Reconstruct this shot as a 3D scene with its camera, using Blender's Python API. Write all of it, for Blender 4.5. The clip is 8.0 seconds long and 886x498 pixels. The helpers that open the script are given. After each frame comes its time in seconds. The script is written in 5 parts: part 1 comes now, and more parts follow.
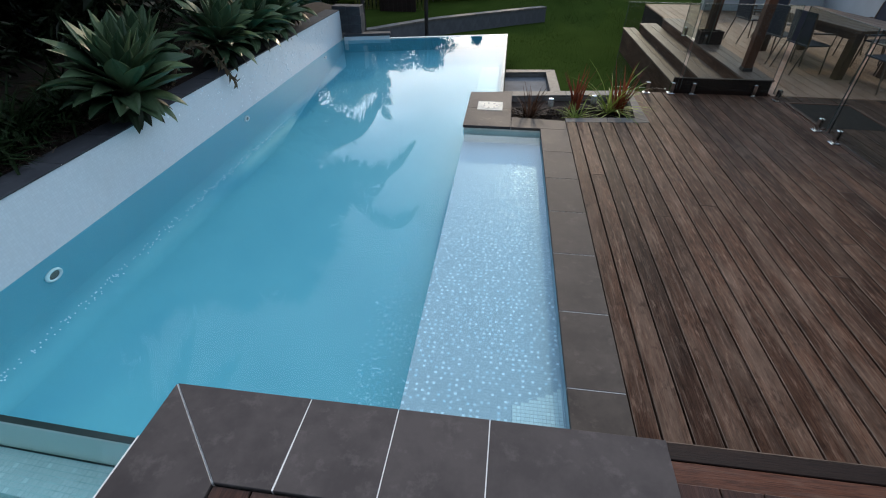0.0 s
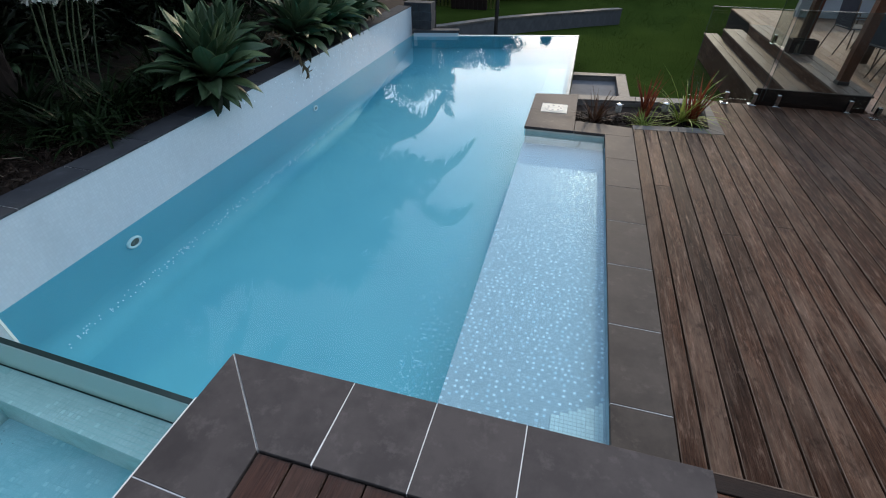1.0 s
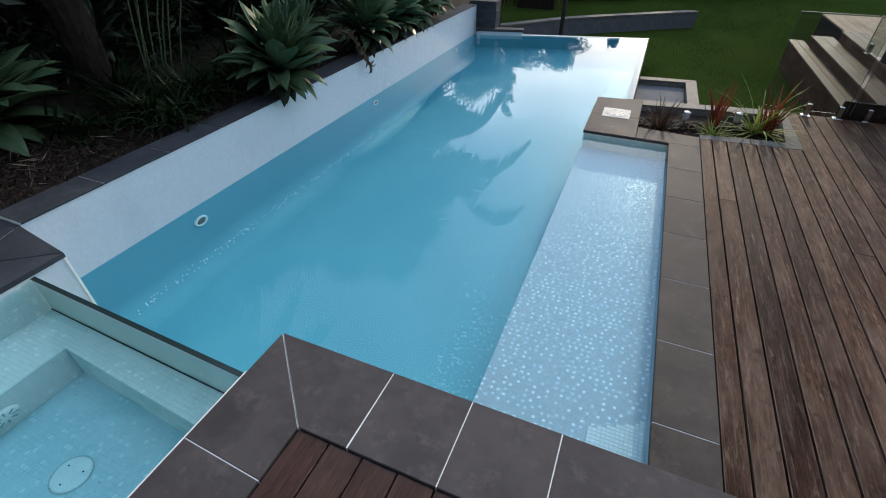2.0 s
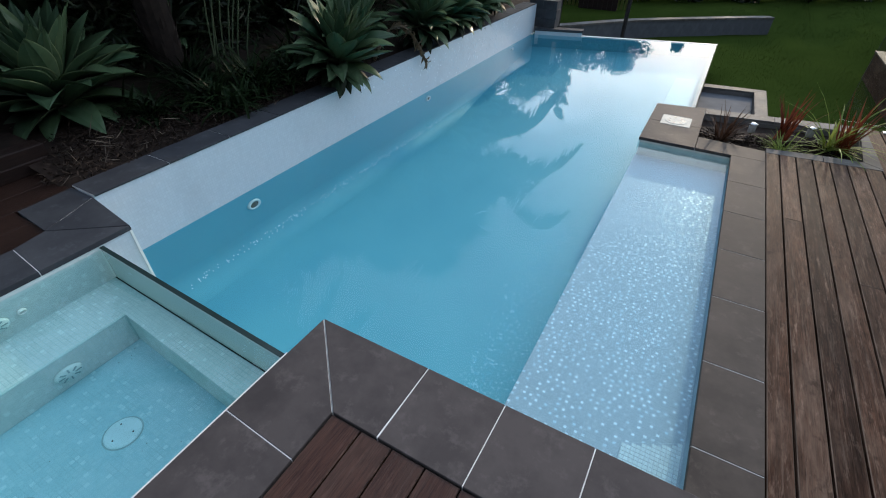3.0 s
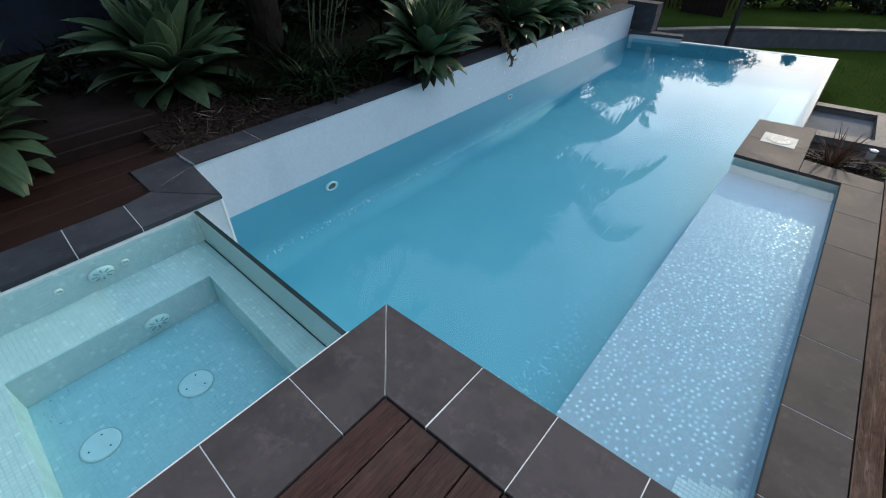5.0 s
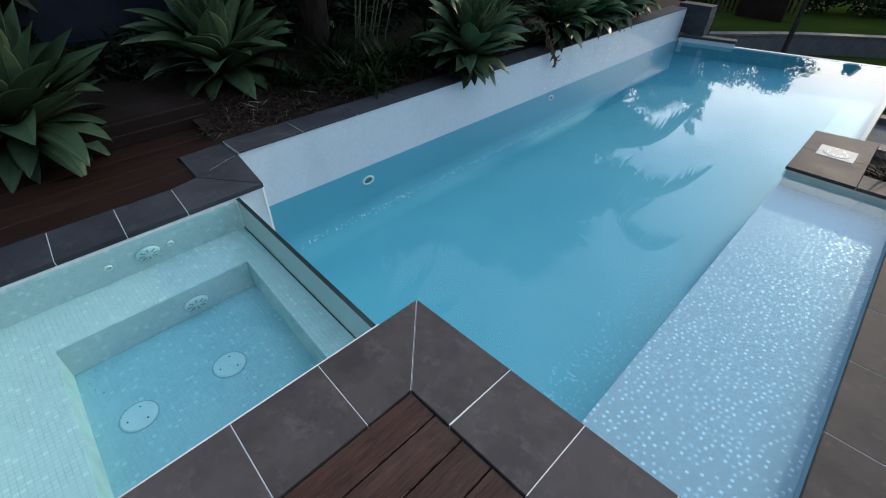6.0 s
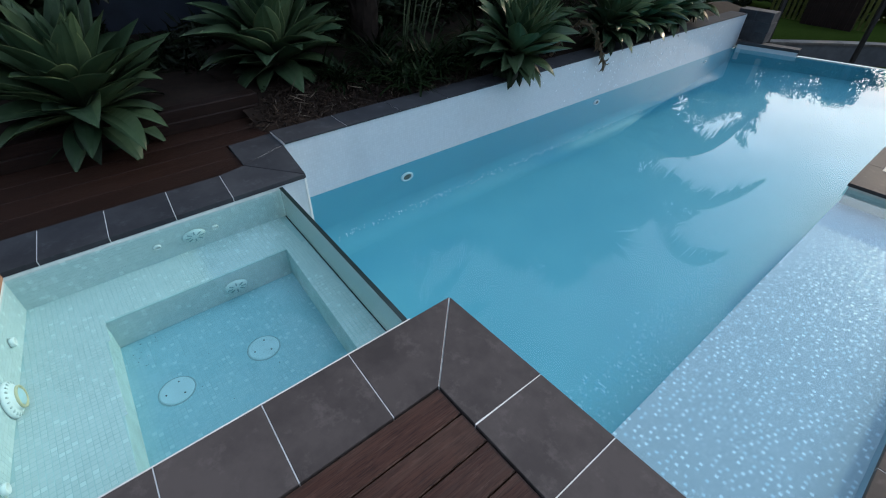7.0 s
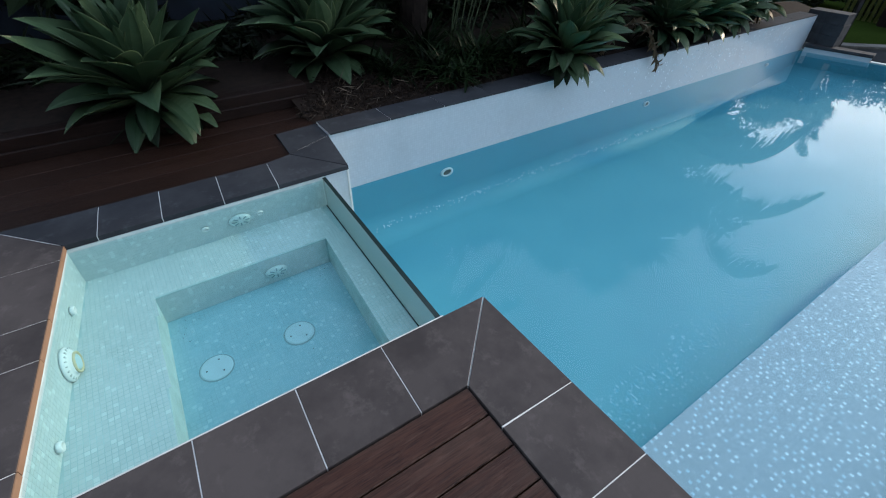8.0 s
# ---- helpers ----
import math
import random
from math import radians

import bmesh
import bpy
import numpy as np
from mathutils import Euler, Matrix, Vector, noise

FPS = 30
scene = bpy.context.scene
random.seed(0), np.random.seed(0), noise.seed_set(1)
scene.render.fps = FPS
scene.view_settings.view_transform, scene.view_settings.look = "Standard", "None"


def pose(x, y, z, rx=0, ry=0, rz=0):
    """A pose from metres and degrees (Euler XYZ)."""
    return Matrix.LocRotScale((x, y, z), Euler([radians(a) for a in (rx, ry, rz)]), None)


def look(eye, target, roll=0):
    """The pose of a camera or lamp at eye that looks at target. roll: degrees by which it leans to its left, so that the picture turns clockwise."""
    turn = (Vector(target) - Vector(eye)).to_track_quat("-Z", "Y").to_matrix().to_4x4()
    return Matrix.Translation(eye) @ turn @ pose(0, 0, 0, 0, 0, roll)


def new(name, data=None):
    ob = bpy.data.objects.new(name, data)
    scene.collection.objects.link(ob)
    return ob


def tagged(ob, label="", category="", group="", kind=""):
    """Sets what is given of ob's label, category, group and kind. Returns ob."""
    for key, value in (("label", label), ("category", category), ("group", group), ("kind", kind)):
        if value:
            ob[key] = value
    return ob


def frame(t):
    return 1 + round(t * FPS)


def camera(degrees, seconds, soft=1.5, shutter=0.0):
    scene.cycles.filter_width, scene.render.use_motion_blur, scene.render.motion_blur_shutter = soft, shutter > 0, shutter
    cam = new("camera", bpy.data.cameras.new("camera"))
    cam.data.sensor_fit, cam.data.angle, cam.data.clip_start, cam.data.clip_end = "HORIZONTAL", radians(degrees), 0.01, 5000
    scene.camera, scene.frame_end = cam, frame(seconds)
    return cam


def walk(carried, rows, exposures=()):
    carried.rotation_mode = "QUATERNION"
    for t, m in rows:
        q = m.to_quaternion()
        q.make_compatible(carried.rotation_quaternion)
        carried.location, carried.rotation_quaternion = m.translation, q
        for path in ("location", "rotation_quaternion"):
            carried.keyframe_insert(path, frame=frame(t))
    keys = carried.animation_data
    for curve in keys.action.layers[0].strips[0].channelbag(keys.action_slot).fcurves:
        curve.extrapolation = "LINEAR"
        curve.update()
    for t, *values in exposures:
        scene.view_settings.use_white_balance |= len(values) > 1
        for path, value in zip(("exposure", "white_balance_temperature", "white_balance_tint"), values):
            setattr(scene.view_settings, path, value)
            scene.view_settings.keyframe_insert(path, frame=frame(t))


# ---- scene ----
cam = camera(89.1, 8.0, 1.1)
PATH = [
    (0, (1.365, -1.095, 1.703), (1.151, 0.489, 0.501), -0.2),
    (0.5, (1.36, -1.097, 1.701), (1.033, 0.466, 0.497), -0.0),
    (1, (1.358, -1.105, 1.707), (0.929, 0.431, 0.499), 0.0),
    (1.5, (1.363, -1.112, 1.715), (0.834, 0.391, 0.505), -0.2),
    (3, (1.341, -1.118, 1.716), (0.562, 0.261, 0.495), 0.3),
    (3.5, (1.338, -1.122, 1.712), (0.498, 0.22, 0.49), 0.4),
    (4, (1.329, -1.125, 1.715), (0.43, 0.173, 0.487), 0.6),
    (4.5, (1.322, -1.128, 1.713), (0.371, 0.13, 0.482), 0.7),
    (6, (1.3, -1.142, 1.707), (0.206, -0.018, 0.467), 1.1),
    (6.5, (1.301, -1.145, 1.695), (0.154, -0.074, 0.456), 1.0),
    (7, (1.293, -1.153, 1.685), (0.097, -0.135, 0.446), 1.2),
    (7.5, (1.287, -1.162, 1.697), (0.051, -0.206, 0.45), 1.4),
    (8, (1.276, -1.158, 1.7), (0.002, -0.27, 0.44), 1.2),
]
walk(cam, [(t, look(eye, target, roll)) for t, eye, target, roll in PATH], [(0, -0.29, 6200, 11), (8, -0.38, 6080, 10.5)])

# ---- light ----
SUN_AZ, SUN_EL = radians(4), radians(20.5)
sun = new("sun", bpy.data.lights.new("sun", "SUN"))
sun.data.energy, sun.data.angle, sun.data.color = 2.6, radians(2.4), (1.0, 0.80, 0.56)
sun.matrix_world = look((0, 0, 0), (-math.sin(SUN_AZ) * math.cos(SUN_EL), -math.cos(SUN_AZ) * math.cos(SUN_EL), -math.sin(SUN_EL)))
tagged(sun, "low warm evening sun", "sun")

world = bpy.data.worlds.new("evening_sky")
scene.world = world
world.use_nodes = True
wn, wl = world.node_tree.nodes, world.node_tree.links
wn.clear()
w_out, w_bg, w_sky = wn.new("ShaderNodeOutputWorld"), wn.new("ShaderNodeBackground"), wn.new("ShaderNodeTexSky")
w_sky.sky_type, w_sky.sun_disc, w_sky.sun_elevation, w_sky.sun_rotation = "NISHITA", False, SUN_EL, SUN_AZ
w_sky.air_density, w_sky.dust_density, w_sky.ozone_density = 1.0, 1.0, 1.0
w_co, w_map, w_noise, w_ramp, w_mix = (wn.new(n) for n in ("ShaderNodeTexCoord", "ShaderNodeMapping", "ShaderNodeTexNoise", "ShaderNodeValToRGB", "ShaderNodeMix"))
w_map.inputs["Scale"].default_value = (2.2, 2.2, 5.0)
w_map.inputs["Location"].default_value = (0.35, 0.2, 0.1)
w_noise.inputs["Scale"].default_value, w_noise.inputs["Detail"].default_value, w_noise.inputs["Roughness"].default_value = 1.6, 7, 0.55
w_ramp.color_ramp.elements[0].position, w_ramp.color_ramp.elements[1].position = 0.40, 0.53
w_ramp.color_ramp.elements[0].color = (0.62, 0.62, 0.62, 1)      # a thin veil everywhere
w_mix.data_type = "RGBA"
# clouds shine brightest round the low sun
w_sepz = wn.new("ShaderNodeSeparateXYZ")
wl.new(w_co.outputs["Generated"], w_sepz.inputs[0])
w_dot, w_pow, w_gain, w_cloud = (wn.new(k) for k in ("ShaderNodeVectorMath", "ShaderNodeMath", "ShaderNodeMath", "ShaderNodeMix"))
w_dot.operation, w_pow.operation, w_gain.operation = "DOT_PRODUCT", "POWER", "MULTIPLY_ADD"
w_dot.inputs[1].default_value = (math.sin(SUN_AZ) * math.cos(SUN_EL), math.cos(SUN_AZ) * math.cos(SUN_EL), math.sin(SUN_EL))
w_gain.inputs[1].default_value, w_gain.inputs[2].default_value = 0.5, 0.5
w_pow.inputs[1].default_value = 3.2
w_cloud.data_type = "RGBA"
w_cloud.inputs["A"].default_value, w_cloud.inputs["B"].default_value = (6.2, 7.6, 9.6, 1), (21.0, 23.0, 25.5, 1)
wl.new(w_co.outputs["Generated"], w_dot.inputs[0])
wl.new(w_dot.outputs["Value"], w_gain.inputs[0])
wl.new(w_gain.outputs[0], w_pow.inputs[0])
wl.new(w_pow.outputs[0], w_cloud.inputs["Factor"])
w_range, w_warm = wn.new("ShaderNodeMapRange"), wn.new("ShaderNodeMix")      # cream clouds low down, bluer haze above
w_range.inputs["From Min"].default_value, w_range.inputs["From Max"].default_value = 0.22, 0.42
w_warm.data_type = "RGBA"
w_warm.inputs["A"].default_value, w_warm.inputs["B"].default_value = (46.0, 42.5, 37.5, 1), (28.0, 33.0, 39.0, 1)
wl.new(w_sepz.outputs["Z"], w_range.inputs["Value"])
wl.new(w_range.outputs["Result"], w_warm.inputs["Factor"])
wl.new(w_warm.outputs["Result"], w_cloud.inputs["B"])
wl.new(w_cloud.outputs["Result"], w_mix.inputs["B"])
wl.new(w_co.outputs["Generated"], w_map.inputs["Vector"])
wl.new(w_map.outputs["Vector"], w_noise.inputs["Vector"])
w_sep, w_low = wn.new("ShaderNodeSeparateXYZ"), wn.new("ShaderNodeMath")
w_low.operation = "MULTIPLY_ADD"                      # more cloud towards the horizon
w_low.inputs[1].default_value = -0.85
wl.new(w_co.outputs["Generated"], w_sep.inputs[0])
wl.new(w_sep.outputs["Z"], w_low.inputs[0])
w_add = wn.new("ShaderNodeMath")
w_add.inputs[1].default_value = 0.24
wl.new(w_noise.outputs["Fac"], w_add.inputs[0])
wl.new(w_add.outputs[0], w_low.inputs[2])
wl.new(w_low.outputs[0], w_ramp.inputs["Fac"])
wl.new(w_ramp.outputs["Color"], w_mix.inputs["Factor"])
wl.new(w_sky.outputs["Color"], w_mix.inputs["A"])
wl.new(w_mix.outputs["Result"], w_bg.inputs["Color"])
w_bg.inputs["Strength"].default_value = 0.114
wl.new(w_bg.outputs["Background"], w_out.inputs["Surface"])

# ---- levels and main lines ----
DECK = -0.51        # lower deck, long coping and planter platform
WATER = -0.575       # pool water
SPA_WATER = -0.06
BENCH, WELL = -0.29, -0.505
SHELF, FLOOR = -0.74, -1.22
LAWN = -1.2
MREC = 0.0004      # depth of the mosaic joints
COVE = 0.24         # radius of the rounded wall foot
WALL_X = -2.268      # inner face of the white wall

# ---- materials ----


class Mat:
    """A small builder of node materials."""

    def __init__(self, name, base=(0.5, 0.5, 0.5), rough=0.6, metal=0.0, spec=0.22):
        self.m = bpy.data.materials.new(name)
        self.m.use_nodes = True
        self.n, self.l = self.m.node_tree.nodes, self.m.node_tree.links
        self.p = self.n["Principled BSDF"]
        self.p.inputs["Base Color"].default_value = (*base, 1)
        self.p.inputs["Roughness"].default_value = rough
        self.p.inputs["Metallic"].default_value = metal
        self.p.inputs["Specular IOR Level"].default_value = spec
        self.co = self.n.new("ShaderNodeTexCoord")

    def noise(self, scale, stretch=(1, 1, 1), detail=4, rough=0.55, shift=False):
        mp = self.n.new("ShaderNodeMapping")
        mp.inputs["Scale"].default_value = stretch
        self.l.new(self.co.outputs["Object"], mp.inputs["Vector"])
        if shift:
            info, mul = self.n.new("ShaderNodeObjectInfo"), self.n.new("ShaderNodeMath")
            mul.operation = "MULTIPLY"
            mul.inputs[1].default_value = 37.0
            self.l.new(info.outputs["Random"], mul.inputs[0])
            self.l.new(mul.outputs[0], mp.inputs["Location"])
        tx = self.n.new("ShaderNodeTexNoise")
        tx.inputs["Scale"].default_value, tx.inputs["Detail"].default_value, tx.inputs["Roughness"].default_value = scale, detail, rough
        self.l.new(mp.outputs["Vector"], tx.inputs["Vector"])
        return tx.outputs["Fac"]

    def ramp(self, fac, stops):
        r = self.n.new("ShaderNodeValToRGB")
        els = r.color_ramp.elements
        while len(els) < len(stops):
            els.new(0.5)
        for e, (pos, col) in zip(els, stops):
            e.position = pos
            e.color = (*col, 1) if len(col) == 3 else (col[0],) * 3 + (1,)
        self.l.new(fac, r.inputs["Fac"])
        return r.outputs["Color"]

    def mix(self, fac, a, b, mode="MIX"):
        x = self.n.new("ShaderNodeMix")
        x.data_type, x.blend_type = "RGBA", mode
        for key, v in (("Factor", fac), ("A", a), ("B", b)):
            if isinstance(v, (int, float)):
                x.inputs[key].default_value = v
            elif isinstance(v, tuple):
                x.inputs[key].default_value = (*v, 1)
            else:
                self.l.new(v, x.inputs[key])
        return x.outputs["Result"]

    def random(self, island=False):
        if island:
            return self.n.new("ShaderNodeNewGeometry").outputs["Random Per Island"]
        return self.n.new("ShaderNodeObjectInfo").outputs["Random"]

    def color(self, c):
        self.l.new(c, self.p.inputs["Base Color"])
        return self

    def rough(self, c):
        self.l.new(c, self.p.inputs["Roughness"])
        return self

    def bump(self, fac, strength=0.3, distance=0.002):
        b = self.n.new("ShaderNodeBump")
        b.inputs["Strength"].default_value, b.inputs["Distance"].default_value = strength, distance
        self.l.new(fac, b.inputs["Height"])
        self.l.new(b.outputs["Normal"], self.p.inputs["Normal"])
        return self


def tile_material(name, dark, light, island=False):
    a = Mat(name, rough=0.6, spec=0.07)
    blot, fine, big = a.noise(3.2, shift=True, detail=6, rough=0.65), a.noise(60, detail=3), a.noise(9, shift=True, detail=5, rough=0.7)
    c = a.ramp(blot, [(0.38, dark), (0.62, light)])
    c = a.mix(a.ramp(big, [(0.56, (0.0,)), (0.70, (0.4,))]), c, tuple(min(1, v * 1.9) for v in light))
    c = a.mix(0.22, c, a.ramp(a.random(island), [(0.0, tuple(v * 0.6 for v in dark)), (1.0, tuple(v * 1.25 for v in light))]))
    a.color(c)
    a.rough(a.ramp(blot, [(0.3, (0.56,)), (0.8, (0.72,))]))
    return a.bump(fine, 0.12, 0.001).m


def wood_material(name, dark, mid, light, rough=(0.35, 0.6), grey=0.0, greycol=(0.16, 0.13, 0.115), spec=0.2):
    """Boards run along local y."""
    a = Mat(name, spec=spec)
    grain, fibre = a.noise(5, (9, 0.5, 9), 6, 0.65, True), a.noise(40, (6, 0.25, 6), 4, 0.6, True)
    wear, spots = a.noise(1.6, (3, 0.7, 3), 5, 0.65, True), a.noise(11, (1, 0.6, 1), 4, 0.7, True)
    streak = a.noise(7, (7, 0.35, 7), 5, 0.7, True)
    c = a.ramp(grain, [(0.36, dark), (0.5, mid), (0.66, light)])
    c = a.mix(0.5, c, a.ramp(a.random(), [(0.0, dark), (0.5, mid), (1.0, light)]))
    c = a.mix(a.ramp(fibre, [(0.46, (0.0,)), (0.62, (0.65,))]), c, tuple(v * 0.4 for v in dark))
    c = a.mix(a.ramp(wear, [(0.47, (0.0,)), (0.66, (grey,))]), c, greycol)
    c = a.mix(a.ramp(streak, [(0.54, (0.0,)), (0.66, (0.8 * grey,))]), c, tuple(v * 1.25 for v in greycol))
    scuff = a.noise(13, (3.2, 0.45, 3.2), 6, 0.75, True)
    c = a.mix(a.ramp(scuff, [(0.55, (0.0,)), (0.72, (0.9 * grey,))]), c, tuple(v * 2.0 for v in greycol))
    c = a.mix(a.ramp(spots, [(0.57, (0.0,)), (0.70, (0.85 * grey,))]), c, tuple(v * 0.35 for v in dark))
    c = a.mix(a.ramp(scuff, [(0.30, (0.8 * grey,)), (0.43, (0.0,))]), c, tuple(v * 0.8 for v in dark))
    if grey > 0.5:                # old boards differ from one another and are blotched
        blotch = a.noise(2.6, (2.2, 0.55, 2.2), 5, 0.7, True)
        c = a.mix(1.0, c, a.ramp(blotch, [(0.34, (0.7,)), (0.5, (0.97,)), (0.66, (1.35,))]), "MULTIPLY")
        c = a.mix(1.0, c, a.ramp(a.random(), [(0.0, (0.82,)), (1.0, (1.22,))]), "MULTIPLY")
    a.color(c)
    a.rough(a.ramp(wear, [(0.3, (rough[0],)), (0.75, (rough[1],))]))
    return a.bump(fibre, 0.5, 0.003).m


def mosaic_material(name, base, tint, sparkle, amount, rough=0.45):
    """Small glass tiles; each island or object takes its own tone, a few are pearly."""
    out = []
    for island in (True, False):
        a = Mat(name + ("_joined" if island else ""), rough=rough, spec=0.1)
        r = a.random(island)
        c = a.ramp(r, [(0.0, base), (0.4, tint), (0.99 - amount, base), (1 - amount, sparkle), (1.0, sparkle)])
        a.color(a.mix(a.ramp(a.noise(2.0, detail=3), [(0.35, (0.0,)), (0.7, (0.25,))]), c, tint))
        a.p.inputs["Coat Weight"].default_value = 0.05
        a.p.inputs["Coat Roughness"].default_value = 0.25
        if island:
            step = a.ramp(r, [(1 - amount - 0.02, (rough,)), (1 - amount, (0.3,))])
            a.rough(step)
        out.append(a.m)
    return out


def plain(name, base, rough=0.5, metal=0.0, vary=0.12, scale=8, bump=0.08):
    a = Mat(name, base, rough, metal)
    n = a.noise(scale, detail=5)
    a.color(a.ramp(n, [(0.3, tuple(v * (1 - vary) for v in base)), (0.7, tuple(min(1, v * (1 + vary)) for v in base))]))
    return a.bump(a.noise(scale * 12), bump, 0.001).m


def leaf_material(name, dark, light, edge=None, rough=0.45, trans=0.12, island=True):
    a = Mat(name, rough=rough)
    c = a.ramp(a.random(island), [(0.0, dark), (0.6, light), (1.0, tuple(v * 0.75 for v in light))])
    c = a.mix(a.ramp(a.noise(14, detail=3), [(0.4, (0.0,)), (0.75, (0.4,))]), c, dark)
    a.color(c)
    tr, mx = a.n.new("ShaderNodeBsdfTranslucent"), a.n.new("ShaderNodeMixShader")
    a.l.new(c, tr.inputs["Color"])
    mx.inputs["Fac"].default_value = trans
    a.l.new(a.p.outputs["BSDF"], mx.inputs[1])
    a.l.new(tr.outputs["BSDF"], mx.inputs[2])
    a.l.new(mx.outputs["Shader"], a.n["Material Output"].inputs["Surface"])
    return a.bump(a.noise(30, (1, 0.2, 1)), 0.15, 0.002).m


def schlick(a, f0, normal=None):
    """The share of light that a smooth surface mirrors, from either side."""
    lw, pw, ma = a.n.new("ShaderNodeLayerWeight"), a.n.new("ShaderNodeMath"), a.n.new("ShaderNodeMath")
    lw.inputs["Blend"].default_value = 0.5
    pw.operation, ma.operation = "POWER", "MULTIPLY_ADD"
    pw.inputs[1].default_value, ma.inputs[1].default_value, ma.inputs[2].default_value = 5.0, 1 - f0, f0
    if normal is not None:
        a.l.new(normal, lw.inputs["Normal"])
    a.l.new(lw.outputs["Facing"], pw.inputs[0])
    a.l.new(pw.outputs[0], ma.inputs[0])
    return ma.outputs[0]


def water_material(name, tint, ripple, scale):
    a = Mat(name)
    a.n.remove(a.p)
    clear, gloss, mx, b = (a.n.new(k) for k in ("ShaderNodeBsdfTransparent", "ShaderNodeBsdfGlossy", "ShaderNodeMixShader", "ShaderNodeBump"))
    clear.inputs["Color"].default_value = (*tint, 1)
    gloss.inputs["Roughness"].default_value = 0.0
    b.inputs["Strength"].default_value, b.inputs["Distance"].default_value = 1.0, ripple
    a.l.new(a.noise(scale, (1.0, 0.7, 1), 3, 0.5), b.inputs["Height"])
    a.l.new(b.outputs["Normal"], gloss.inputs["Normal"])
    a.l.new(schlick(a, 0.021, b.outputs["Normal"]), mx.inputs["Fac"])
    a.l.new(clear.outputs["BSDF"], mx.inputs[1])
    a.l.new(gloss.outputs["BSDF"], mx.inputs[2])
    a.l.new(mx.outputs["Shader"], a.n["Material Output"].inputs["Surface"])
    return a.m


def glass_material(name, tint, haze=0.0, hazecol=(0.5, 0.55, 0.55)):
    a = Mat(name, hazecol, 0.4)
    clear, gloss, mx, hz = (a.n.new(k) for k in ("ShaderNodeBsdfTransparent", "ShaderNodeBsdfGlossy", "ShaderNodeMixShader", "ShaderNodeMixShader"))
    clear.inputs["Color"].default_value = (*tint, 1)
    gloss.inputs["Roughness"].default_value = 0.01
    hz.inputs["Fac"].default_value = haze
    a.l.new(clear.outputs["BSDF"], hz.inputs[1])
    a.l.new(a.p.outputs["BSDF"], hz.inputs[2])
    a.l.new(schlick(a, 0.04), mx.inputs["Fac"])
    a.l.new(hz.outputs["Shader"], mx.inputs[1])
    a.l.new(gloss.outputs["BSDF"], mx.inputs[2])
    a.l.new(mx.outputs["Shader"], a.n["Material Output"].inputs["Surface"])
    return a.m


TILE = tile_material("charcoal_porcelain", (0.055, 0.047, 0.046), (0.088, 0.075, 0.072))
TILE_WORN = tile_material("weathered_porcelain", (0.060, 0.050, 0.044), (0.098, 0.081, 0.070))
# the same porcelain, the left side's dim bluish light put into its colour
TILE_BLUE_SHADE = tile_material("blue_shaded_porcelain", (0.033, 0.035, 0.041), (0.055, 0.058, 0.065))
STONE = tile_material("grey_bluestone", (0.085, 0.08, 0.076), (0.16, 0.152, 0.144))
GROUT = plain("pale_grout", (0.72, 0.70, 0.68), 0.85)
DECKWOOD = wood_material("weathered_hardwood", (0.019, 0.0080, 0.0050), (0.066, 0.031, 0.0185), (0.118, 0.062, 0.039), (0.5, 0.72), 0.60, (0.138, 0.094, 0.070), 0.06)
DECKWOOD_NEW = wood_material("oiled_hardwood", (0.026, 0.0095, 0.006), (0.046, 0.018, 0.0115), (0.068, 0.028, 0.0175), (0.34, 0.52), 0.3, (0.085, 0.052, 0.040))
REDWOOD = wood_material("red_hardwood", (0.055, 0.017, 0.008), (0.09, 0.030, 0.014), (0.125, 0.045, 0.022), (0.4, 0.6), 0.15)
SLEEPER = wood_material("dark_sleeper_timber", (0.008, 0.0034, 0.0024), (0.014, 0.006, 0.004), (0.022, 0.0095, 0.0065), (0.5, 0.75), 0.2, (0.028, 0.019, 0.016))
UNDER = plain("dark_underside", (0.012, 0.010, 0.009), 0.9)
MOS_SHELF = mosaic_material("pearl_glass_mosaic", (0.40, 0.46, 0.515), (0.45, 0.505, 0.55), (0.50, 0.55, 0.595), 0.05, 0.62)
MOS_SPA = mosaic_material("white_glass_mosaic", (0.52, 0.605, 0.60), (0.585, 0.655, 0.645), (0.65, 0.725, 0.71), 0.06)
MOS_POOL = mosaic_material("blue_pearl_mosaic", (0.16, 0.48, 0.60), (0.20, 0.50, 0.60), (0.34, 0.63, 0.71), 0.35)
# footwell mosaic: the blue of the deeper water is put into its colour
MOS_WELL = mosaic_material("depth_blued_mosaic", (0.31, 0.52, 0.575), (0.36, 0.56, 0.605), (0.43, 0.62, 0.66), 0.06)
# side boards: the shade they lie in is put into the timber colour
SIDEWOOD = wood_material("shaded_side_boards", (0.014, 0.0068, 0.0048), (0.027, 0.013, 0.0092), (0.040, 0.020, 0.014), (0.45, 0.6), 0.15, (0.03, 0.018, 0.014), 0.12)
# white plastic under water, the water's blue put into its colour
WET_PLASTIC = plain("water_tinted_white_plastic", (0.50, 0.66, 0.69), 0.4, 0, 0.05)
BENCH_GROUT = plain("grey_spa_grout", (0.45, 0.575, 0.57), 0.8)
CHAIRLEG = plain("brown_steel_legs", (0.13, 0.10, 0.08), 0.35, 0.6)
AGAVE_EDGE = leaf_material("pale_agave_margin", (0.08, 0.13, 0.06), (0.17, 0.22, 0.11), rough=0.5, trans=0.3, island=False)
